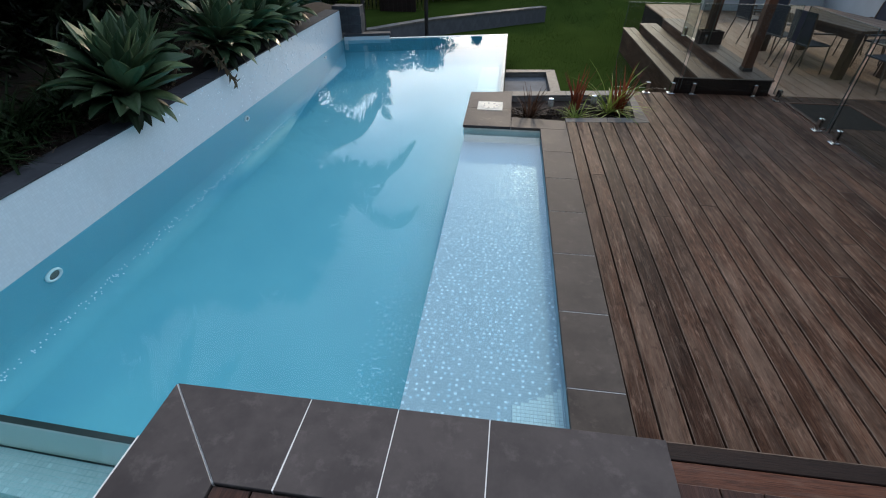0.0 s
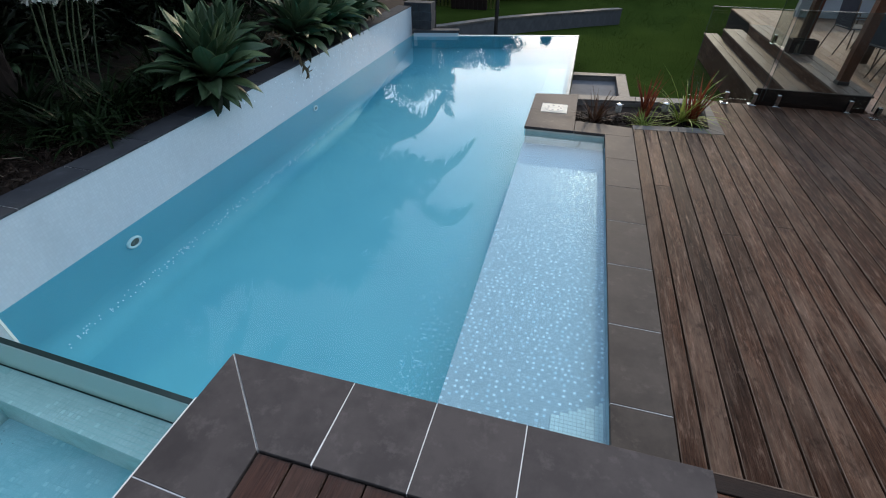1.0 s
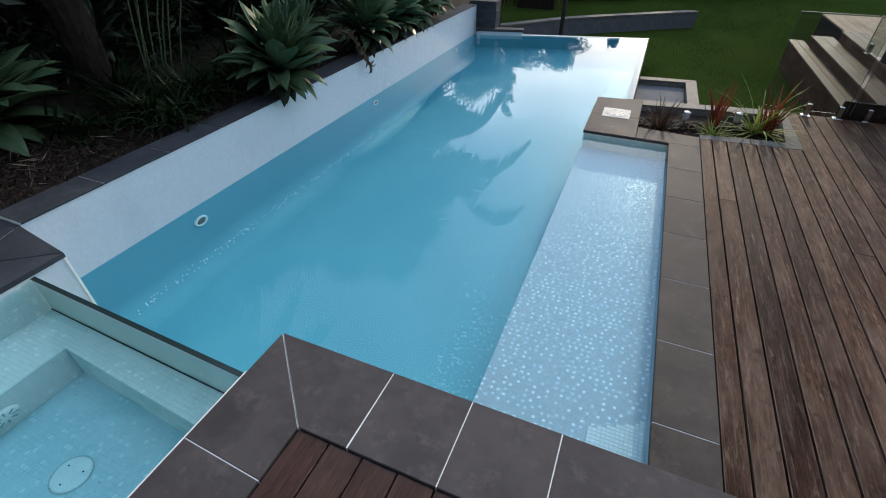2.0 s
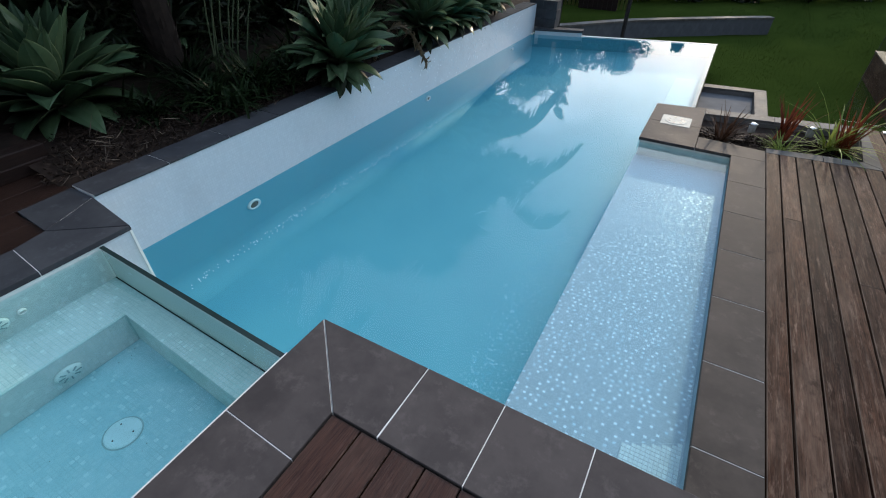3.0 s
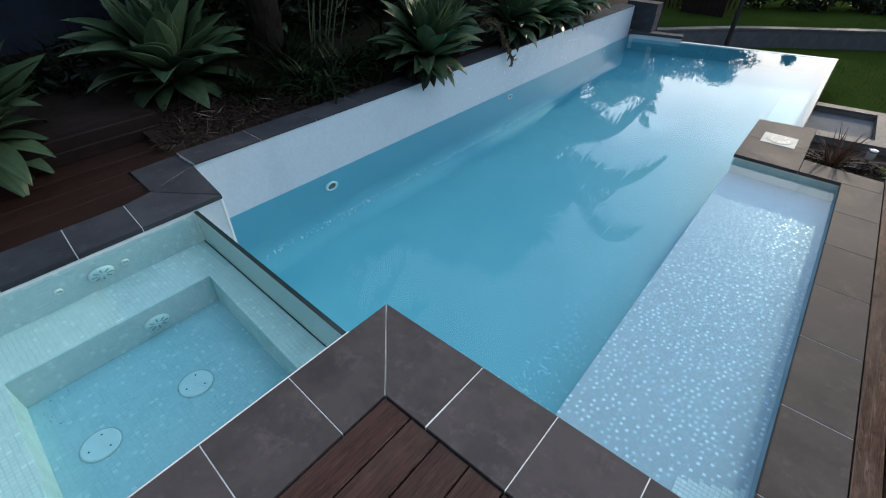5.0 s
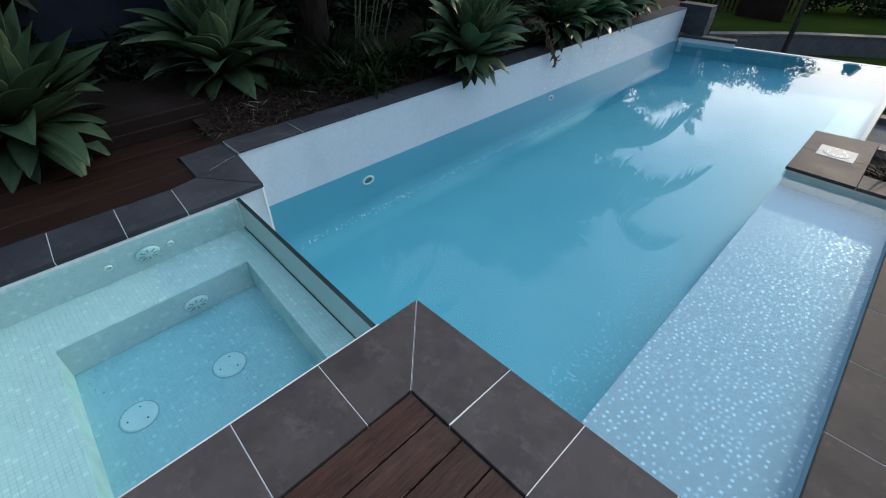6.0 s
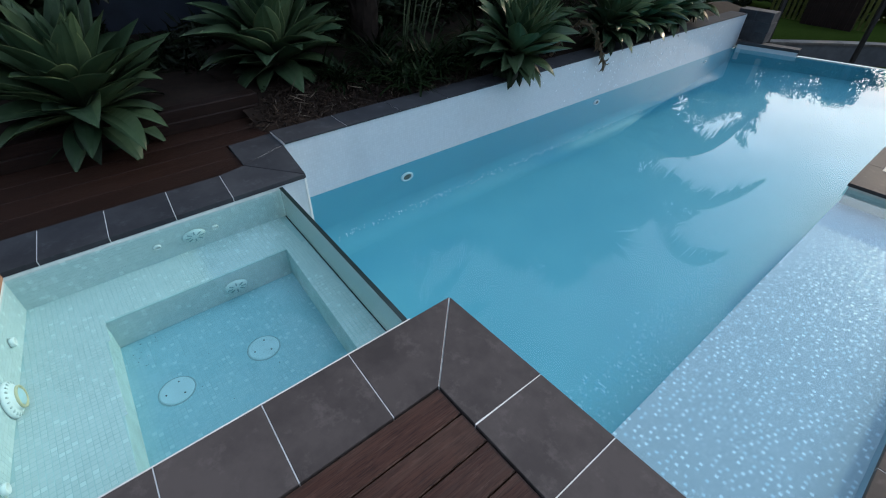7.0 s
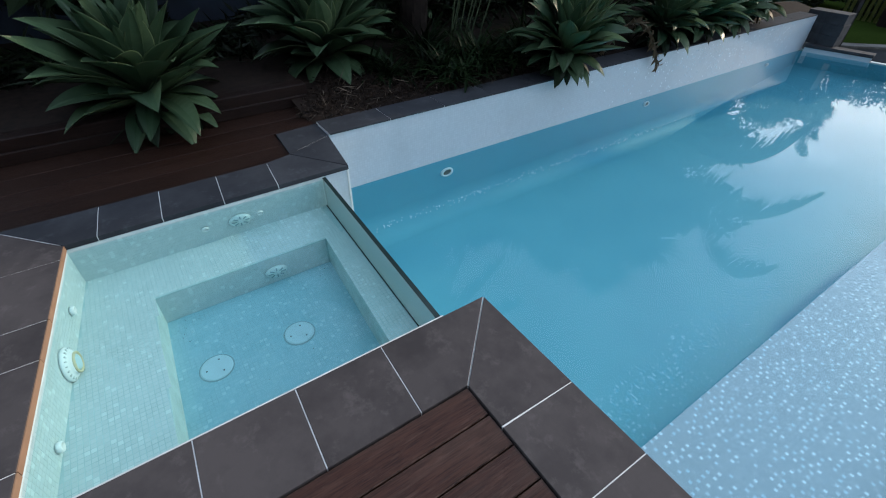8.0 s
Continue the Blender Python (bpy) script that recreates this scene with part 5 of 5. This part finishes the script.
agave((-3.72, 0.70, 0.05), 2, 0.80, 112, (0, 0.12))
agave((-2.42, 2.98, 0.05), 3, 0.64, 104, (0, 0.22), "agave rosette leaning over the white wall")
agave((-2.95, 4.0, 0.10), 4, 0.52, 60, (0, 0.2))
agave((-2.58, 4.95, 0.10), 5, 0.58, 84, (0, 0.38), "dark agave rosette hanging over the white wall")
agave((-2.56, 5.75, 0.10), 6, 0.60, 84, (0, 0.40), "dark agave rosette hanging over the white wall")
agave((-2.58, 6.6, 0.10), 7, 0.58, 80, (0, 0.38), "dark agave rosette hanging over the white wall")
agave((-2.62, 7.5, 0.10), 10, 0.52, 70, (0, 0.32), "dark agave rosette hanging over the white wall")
agave((-4.6, 2.4, 0.15), 8, 0.6, 34, (0, 0.1))
agave((-4.3, -2.6, 0.15), 9, 0.62, 38, (0, 0.1))


def dry_frond(at):
    """A withered stalk that arches over the coping, with curled leaflets along it."""
    th = tagged(empty("dry_frond", at), "dry brown withered stalk drooping over the wall", "dead frond")
    arch = lambda t: Vector((-0.28, -0.62, -0.02)) * (1 - t) ** 2 + Vector((0.02, -0.42, 0.86)) * 2 * t * (1 - t) + Vector((0.16, 0.02, -0.17)) * t * t
    put("stalk", mesh("stalk", *tube_data([arch(i / 14) for i in range(15)], [0.026 - 0.0011 * i for i in range(15)], 6), DEADLEAF), th)
    rng = random.Random(4)
    for i in range(64):
        t = 0.36 + 0.63 * i / 63
        along = (arch(min(1, t + 0.02)) - arch(t - 0.02)).normalized()
        side = along.cross(Vector((1, 0.2, 0))).normalized() * (1 if i % 2 else -1)
        put("leaflet", mesh("leaflet", *blade_data(rng, arch(t), side * 0.8 + along * 0.7 + Vector((rng.uniform(-0.3, 0.5), 0, -0.2)), along, rng.uniform(0.09, 0.15), 0.042, rng.uniform(-1.6, 2.0), 4), DEADLEAF), th)


dry_frond((-2.34, 4.60, 0.04))

# strap-leaved plants and shrubs that fill the bed
for k, (x, y, n, ln, seed) in enumerate(((-2.75, 1.75, 90, 0.45, 21), (-3.1, 2.3, 110, 0.6, 22), (-3.4, 3.4, 110, 0.7, 23), (-2.85, 2.25, 80, 0.42, 27), (-3.5, 5.0, 110, 0.75, 24), (-3.3, 6.6, 100, 0.6, 25), (-3.2, 8.0, 100, 0.6, 26), (-3.6, 1.9, 120, 0.7, 28), (-3.2, 1.15, 120, 0.4, 29), (-3.05, 1.7, 120, 0.5, 30), (-3.0, 2.75, 120, 0.55, 33), (-4.3, 0.1, 120, 0.4, 34), (-4.4, -0.6, 120, 0.4, 35))):
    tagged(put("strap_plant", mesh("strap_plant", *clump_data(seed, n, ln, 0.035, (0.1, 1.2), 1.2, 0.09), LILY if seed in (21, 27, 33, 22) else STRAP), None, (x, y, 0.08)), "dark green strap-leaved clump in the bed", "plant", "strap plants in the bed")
flowers = tagged(empty("agapanthus", (-3.4, 2.4, 0.1)), "agapanthus with tall pale stems and white flower heads", "flowers")
rng = random.Random(19)
for y0, y1, h, head in ((-0.25, -0.08, 0.93, True), (-0.13, 0.12, 0.90, True), (-0.02, 0.35, 0.90, True), (0.18, 0.57, 0.85, True), (-0.24, 0.07, 0.99, True), (-0.05, 0.30, 0.99, True), (-0.20, 0.0, 0.86, False), (0.05, 0.42, 0.88, False)):
    h += 0.035
    top = (rng.uniform(-0.14, -0.06), y1, h)
    stem = put("stem", mesh("stem", *tube_data([(0.02, y0 - 0.04, 0), (-0.01, y0 + 0.10 * (y1 - y0), h * 0.3), (-0.05, y0 + 0.5 * (y1 - y0), h * 0.66), top], [0.010, 0.009, 0.008, 0.006], 6), PALESTEM), flowers)
    if head:
        put("flower_head", mesh("flower_head", *leaf_cloud(int(h * 100 + y1 * 37), [(*top, 0.062)], 130, 0.036, flat=0.75, slim=1.3), FLORET), stem, None, "white flower head")
shr = [(-4.6 - 0.7 * (i % 3), -3.5 + 0.55 * i, 0.5 + 0.35 * (i % 3), 0.75) if not 3 <= i <= 8 else (-4.7 - 0.5 * (i % 3), -3.5 + 0.55 * i, 0.15, 0.4) for i in range(26)]
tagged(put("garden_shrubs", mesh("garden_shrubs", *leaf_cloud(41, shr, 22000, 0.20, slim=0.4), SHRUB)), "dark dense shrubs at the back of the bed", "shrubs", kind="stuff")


# ---- palms and trees ----
def frond_data(rng, root, az, bend, tip, leaflet):
    """A rachis arching from root past the bend to the tip, each (reach, rise), with leaflets hanging like a comb."""
    out, n = [], 20
    ahead, side = Vector((math.sin(az), math.cos(az), 0)), Vector((math.cos(az), -math.sin(az), 0))
    a, up = Vector(root), Vector((0, 0, 1))
    b, c = a + ahead * bend[0] + up * bend[1], a + ahead * tip[0] + up * tip[1]
    at = lambda t: a * (1 - t) ** 2 + b * 2 * t * (1 - t) + c * t * t
    out.append(tube_data([at(i / n) for i in range(n + 1)], [0.022 * (1 - 0.85 * i / n) for i in range(n + 1)], 5))
    for i in range(6, 62):
        t = i / 62
        q = at(t)
        dd = (at(min(1, t + 0.02)) - at(t - 0.02)).normalized()
        ll = leaflet * min(1, 3.2 * t) * min(1.0, 0.25 + 3.0 * (1 - t)) * rng.uniform(0.6, 1.2)
        for s in (-1, 1):
            out.append(blade_data(rng, q, dd * 0.4 + side * s * rng.uniform(0.1, 0.35) - up * rng.uniform(0.8, 1.1), side * s + up * 0.3, ll, 0.048, 0.35, 4))
    return joined(out)


def palm(at, seed, height, fronds, leaflet=0.85):
    rng = random.Random(seed)
    th = tagged(empty("palm_tree", at), "palm with arching feathery fronds", "palm")
    pts = [(0.05 * math.sin(i), 0.04 * math.cos(i * 1.3), height * i / 10) for i in range(11)]
    put("trunk", mesh("trunk", *tube_data(pts, [0.14 - 0.004 * i for i in range(11)], 12), BARK), th)
    for az, bend, tip in fronds:
        put("frond", mesh("frond", *frond_data(rng, (pts[-1][0], pts[-1][1], height), radians(az), bend, tip, leaflet), PALMLEAF), th)


palm((-3.5, 8.8, 0.0), 51, 1.3, ((70, (1.5, 1.25), (2.1, -0.55)), (70, (1.55, 3.2), (2.9, 0.65)), (70, (1.85, 4.9), (2.92, 2.65)), (-20, (0.8, 2.6), (2.0, 1.0)), (-60, (1.2, 2.5), (2.6, 0.6)),
                                (-120, (1.2, 2.7), (2.6, 0.8)), (-40, (0.6, 3.5), (1.8, 2.6)), (190, (1.0, 2.4), (2.2, 0.5)), (-90, (1.0, 4.4), (2.4, 3.0))), 0.72)


def shaggy_palm(at, seed, height):
    """A thick trunk wrapped in old frond stubs and fibre, under a head of fronds."""
    rng = random.Random(seed)
    th = tagged(empty("palm_tree", at), "palm with a dark shaggy trunk of old frond stubs", "palm")
    put("trunk", mesh("trunk", *tube_data([(0.03 * math.sin(i), 0.02 * i / 8, height * i / 8 - 0.1 * (i == 0)) for i in range(9)], [0.17 - 0.006 * i for i in range(9)], 12), SHAGGY), th)
    stub = mesh("frond_stub", *blade_data(rng, (0, 0, 0), (0.55, 0, 0.85), (-0.85, 0, 0.55), 0.26, 0.10, -0.5, 4, 0.5), SHAGGY)
    for i in range(90):
        az = i * 2.39996
        put("frond_stub", stub, th, Matrix.Translation((0.15 * math.cos(az), 0.15 * math.sin(az), height * (i + 1) / 96)) @ Matrix.Rotation(az, 4, "Z") @ Matrix.Scale(rng.uniform(0.6, 1.2), 4))
    for k in range(9):
        put("frond", mesh("frond", *frond_data(rng, (0, 0, height), radians(150 + 30 * k), (0.9, 1.2), (2.0 * rng.uniform(0.8, 1.1), rng.uniform(-0.3, 0.7)), 0.6), PALMLEAF), th)


shaggy_palm((-3.85, 1.90, 0.1), 55, 3.3)


def sword_tree(at, seed, heads, leaf=0.95):
    """A branching stem with rosettes of stiff pointed leaves; heads are (x, y, z) above the foot."""
    rng = random.Random(seed)
    th = tagged(empty("sword_leaf_tree", at), "branching stem with heads of stiff sword-shaped leaves", "tree")
    fork = Vector((0, 0, 1.1))
    put("trunk", mesh("trunk", *tube_data([(0, 0, -0.1), (0.02, 0.03, 0.6), fork], [0.10, 0.085, 0.075], 10), BARK), th)
    for h in heads:
        h = Vector(h)
        put("branch", mesh("branch", *tube_data([fork, fork.lerp(h, 0.5) + Vector((0, 0, 0.12)), h], [0.07, 0.055, 0.04], 8), BARK), th)
        blades = []
        for i in range(110):
            az, el = i * 2.39996, -0.75 + 2.2 * (i / 109) ** 0.8
            d = Vector((math.cos(az) * math.cos(el), math.sin(az) * math.cos(el), math.sin(el)))
            blades.append(blade_data(rng, h, d, (-math.cos(az) * math.sin(el), -math.sin(az) * math.sin(el), math.cos(el)), leaf * rng.uniform(0.75, 1.1), 0.12, rng.uniform(0.05, 0.5), 5, 0.3))
        put("leaf_head", mesh("leaf_head", *joined(blades), STRAP), th)


sword_tree((-3.35, 6.55, 0.05), 61, ((0.26, -0.30, 3.7), (0.60, 0.65, 3.2)))
sword_tree((-4.05, 5.15, 0.08), 62, ((0.16, 0.43, 3.3), (-0.15, -0.52, 2.4)))
sword_tree((-4.7, 6.9, 0.1), 63, ((0.2, 0.2, 3.3), (0.1, -0.6, 2.6)))


def tree(at, seed, height, clumps, n, leaf=0.16, label="dense dark leafy garden tree", trunk=0.13):
    rng = random.Random(seed)
    th = tagged(empty("tree", at), label, "tree")
    limbs = []
    pts = [(0.06 * math.sin(i * 1.7), 0.06 * math.cos(i * 1.1), height * 0.62 * i / 6) for i in range(7)]
    limbs.append(tube_data(pts, [trunk * (1 - 0.09 * i) for i in range(7)], 10))
    for cx, cy, cz, r in clumps:
        a = Vector(pts[rng.randrange(2, 6)])
        b = Vector((cx, cy, cz))
        mid = a.lerp(b, 0.5) + Vector((0, 0, 0.12 * (b - a).length))
        limbs.append(tube_data([a, mid, b], [trunk * 0.45, trunk * 0.3, trunk * 0.12], 6))
    put("trunk", mesh("trunk", *joined(limbs), BARK), th)
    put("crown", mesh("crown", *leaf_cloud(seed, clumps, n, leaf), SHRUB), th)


def crown(seed, k, spread, z0, z1, r):
    rng = random.Random(seed)
    return [(rng.gauss(0, spread), rng.gauss(0, spread), rng.uniform(z0, z1), r * rng.uniform(0.6, 1.2)) for _ in range(k)]


def ragged(seed, w, h):
    """A full crown with many small loose tufts round its outline."""
    rng = random.Random(seed)
    tufts = []
    for _ in range(60):
        a, u, v = rng.uniform(0, 6.28), rng.uniform(0.25, 1.0), rng.uniform(0.75, 1.3)
        wide = w * 1.45 * math.sin(math.pi * min(0.97, (u - 0.1) / 0.98)) ** 0.7
        tufts.append((wide * v * math.cos(a), wide * v * math.sin(a), h * u, rng.uniform(0.38, 0.62)))
    return tufts + crown(seed, 16, w * 0.75, h * 0.3, h - 0.75, 0.8) * 3


for k, (x, y, h) in enumerate(((-4.9, 9.6, 4.8), (-5.2, 7.4, 4.5), (-5.3, 1.8, 3.8), (-5.3, 4.6, 3.3), (-5.2, 11.6, 4.8), (-5.4, -1.2, 3.8))):
    tree((x, y, 0.0), 70 + k, h, crown(70 + k, 18, 0.7, h * 0.3, h, 0.8), 9000, 0.24)
for k, (x, y, h, w) in enumerate(((-4.6, 24, 4.5, 1.0), (-2.9, 24.6, 4.7, 0.75), (-7.6, 22, 6.35, 1.2), (-10, 18, 6.8, 1.25), (-6.0, 22.5, 5.75, 0.8))):
    tree((x, y, LAWN + 0.4), 80 + k, h, ragged(80 + k, w, h), 13000, 0.15, "tall leafy tree behind the lawn", 0.2)
tree((-0.35, 24.8, LAWN + 0.4), 87, 3.7, [(0.04 * (i % 3), 0.05 * i, 3.35 + 0.08 * (i % 4), 0.24) for i in range(6)], 900, 0.12, "small round-headed tree on a thin stem", 0.05)
tree((-3.85, 18.3, LAWN + 0.4), 88, 5.0, [(0.20 * math.sin(2.1 * i), 0.20 * math.cos(1.3 * i), 1.6 + 0.17 * i, 0.36 - 0.009 * i) for i in range(23)], 1100, 0.15, "slender tree with drooping leafy twigs", 0.07)
hedge = [(-8 + 0.8 * i, 17.0 + 0.62 * (-8 + 0.8 * i) + 0.2 * (i % 3) + max(0.0, 3.2 - 0.62 * 0.8 * i), -0.25 + 0.35 * (i % 2), 0.75) for i in range(30)]
tagged(put("far_hedge", mesh("far_hedge", *leaf_cloud(91, hedge, 26000, 0.17, flat=0.9), SHRUB)), "dark dense hedge along the far side of the lawn", "hedge", kind="stuff")

# ---- mosaic, piece by piece ----
def mosaic_field(cells, size, to_world, bev=0.0012):
    """Shallow raised squares; cells are (u, v), to_world maps (u, v, height)."""
    vs, fs = [], []
    h, b = size / 2, size / 2 - bev
    for u, v in cells:
        k = len(vs)
        vs += [to_world(u - h, v - h, -0.0025), to_world(u + h, v - h, -0.0025), to_world(u + h, v + h, -0.0025), to_world(u - h, v + h, -0.0025),
               to_world(u - b, v - b, 0), to_world(u + b, v - b, 0), to_world(u + b, v + b, 0), to_world(u - b, v + b, 0)]
        fs += [(k + 4, k + 5, k + 6, k + 7)] + [(k + i, k + (i + 1) % 4, k + 4 + (i + 1) % 4, k + 4 + i) for i in range(4)]
    return vs, fs


def grid(u0, u1, v0, v1, pitch, keep=None):
    nu, nv = int((u1 - u0) / pitch), int((v1 - v0) / pitch)
    return [(u0 + (i + 0.5) * pitch, v0 + (j + 0.5) * pitch) for j in range(nv) for i in range(nu) if keep is None or keep(u0 + (i + 0.5) * pitch, v0 + (j + 0.5) * pitch)]


def lay(owner, name, cells, pitch, mats, to_world, normal_pose, label, near=None, joint=0.0014, bev=0.0009):
    """The stretch named by near as single pieces, the rest joined."""
    size = pitch - joint
    single = [c for c in cells if near and near(*c)][:300]
    chosen = set(single)
    rest = [c for c in cells if c not in chosen]
    inv = Matrix.Translation(owner.matrix_basis.translation).inverted()
    ob = put(name + "_field", mesh(name + "_field", *mosaic_field(rest, size, to_world, bev), mats[0]), owner, None, label)
    ob.matrix_parent_inverse = inv
    tagged(ob, kind="stuff")
    if single:
        me = mesh("mosaic_tile", *mosaic_field([(0, 0)], size, lambda u, v, w: (u, v, w)), mats[1])
        for u, v in single:
            o = put("mosaic_tile", me, owner, Matrix.Translation(to_world(u, v, 0)) @ normal_pose)
            o.matrix_parent_inverse = inv


def scatter(cells, pitch, share, seed):
    """Split the cells into a base and lone pearly ones that never touch."""
    rng = random.Random(seed)
    index = {(round(u / pitch), round(v / pitch)): (u, v) for u, v in cells}
    taken = set()
    for key in sorted(index, key=lambda k: rng.random()):
        i, j = key
        if len(taken) < share * len(cells) and not any((i + a, j + b) in taken for a, b in ((p, q) for p in (-1, 0, 1) for q in (-1, 0, 1))):
            taken.add(key)
    pearl = [index[k] for k in sorted(taken)]
    chosen = set(pearl)
    return [q for q in cells if q not in chosen], pearl


MP = 0.0255
FLAT = Matrix.Identity(4)
SP = 0.0212
shelf_base, shelf_pearl = scatter(grid(0.88, 1.895, 0.0, 4.52, SP), SP, 0.14, 12)
lay(pool, "pearl_mosaic", shelf_pearl, SP, PEARL_GLINT, lambda u, v, w: (u, v, SHELF + w), FLAT, "lone pearly shelf tiles, their glint put into a paler colour")
lay(pool, "sun_shelf_mosaic", shelf_base, SP, MOS_SHELF, lambda u, v, w: (u, v, SHELF + w), FLAT, "pearly pale blue glass mosaic of the sun shelf",
    lambda u, v: 0.95 < u < 1.5 and 0.45 < v < 0.75)
lay(spa, "spa_bench_mosaic", grid(-1.69, 0.0, -2.03, -0.25, MP, lambda u, v: near_line(u) < v < weir_line(u, 0.035) and not (u > -1.308 and v > -1.50 - 0.045 * (u + 1.295))), MP, MOS_SPA, lambda u, v, w: (u, v, BENCH + w), FLAT, "white glass mosaic of the spa bench", joint=0.0024)
lay(spa, "spa_bench_mosaic", grid(-1.31, 0.0, 0.0, 7.01 * MP, MP), MP, MOS_SPA, lambda u, v, w: (u, (v / MP * weir_line(u, 0.032) + (7 - v / MP) * (-0.394 - 0.068 * (u + 1.295))) / 7, BENCH + w), FLAT, "white glass mosaic of the bench under the weir",
    lambda u, v: -1.0 < u < 0, joint=0.0024)
lay(spa, "spa_floor_mosaic", grid(-1.29, 0.02, -1.52, -0.395, MP), MP, MOS_WELL, lambda u, v, w: (u, v, WELL + w), FLAT, "white glass mosaic of the spa floor, tinted blue for water depth", joint=0.0026)
lay(spa, "spa_wall_mosaic", grid(-1.83, -0.21, WELL + 0.17, -0.045, MP), MP, MOS_SPA, lambda u, v, w: (-1.694 + w, u, v), TO_X, "white glass mosaic of the spa wall", joint=0.0007, bev=0.0003)
lay(spa, "spa_riser_mosaic", grid(-1.5, -0.39, WELL, BENCH, MP), MP, MOS_SPA, lambda u, v, w: (-1.2942 + w, u, v), TO_X, "white glass mosaic of the bench front", joint=0.0007, bev=0.0003)
lay(spa, "spa_end_mosaic", grid(-1.69, 0.0, BENCH, -0.045, MP), MP, MOS_SPA, lambda u, v, w: (u, near_line(u) - 0.0042 + w, v), FLAT, "white glass mosaic of the spa end wall", joint=0.0007, bev=0.0003)
# low corner step on the shelf
corner = slab("corner_step", [(1.56, -0.02), (1.89, -0.02), (1.89, 0.76), (1.56, 0.585)], SHELF, SHELF + 0.004, SHELF_GROUT, pool, "low corner step of pale mosaic", 0.002)
lay(pool, "corner_mosaic", grid(1.565, 1.885, 0.0, 0.75, MP, lambda u, v: v < 0.57 + 0.53 * (u - 1.56)), MP, MOS_CORNER, lambda u, v, w: (u, v, SHELF + 0.0055 + w), FLAT, "pearly mosaic of the corner step")
rng = random.Random(77)
# floor and wall-foot sparkle, put in as pale tiles
lay(pool, "sparkle_mosaic", grid(0.2, 0.86, 0.15, 3.3, SP * 0.85, lambda u, v: rng.random() < 0.26 * max(0.0, 1 - abs(u - 0.6 + 0.05 * v) / 0.3)), SP * 0.85, MOS_POOL, lambda u, v, w: (u, v, FLOOR + 0.0016 + w), FLAT, "scattered pearly tiles on the pool floor, sparkle put into their colour")
lay(pool, "cove_mosaic", grid(0.10, 0.20, 0.4, 6.2, MP * 0.55, lambda u, v: rng.random() < 0.16 * math.exp(-((u - 0.145) / 0.03) ** 2)), MP * 0.55, PEARL_GLINT,
    lambda u, v, w: (WALL_X + 0.003 + COVE - (COVE - 0.002 - w) * math.cos(u / COVE), v, FLOOR + 0.001 + COVE - (COVE - 0.002 - w) * math.sin(u / COVE)), FLAT, "row of pearly tiles along the wall foot, glints put into their colour")
# glitter on the white wall, painted as small pale tiles
lay(wall_white, "wall_pearl", grid(2.6, 8.6, -0.54, -0.01, MP * 0.8, lambda u, v: rng.random() < 0.07 * min(1.0, max(0.0, u - 3.0) / 3.0)), MP * 0.8, PEARL_GLINT, lambda u, v, w: (WALL_X + 0.0022 + w, u, v), TO_X, "scattered pale tiles painted as glints on the white wall")
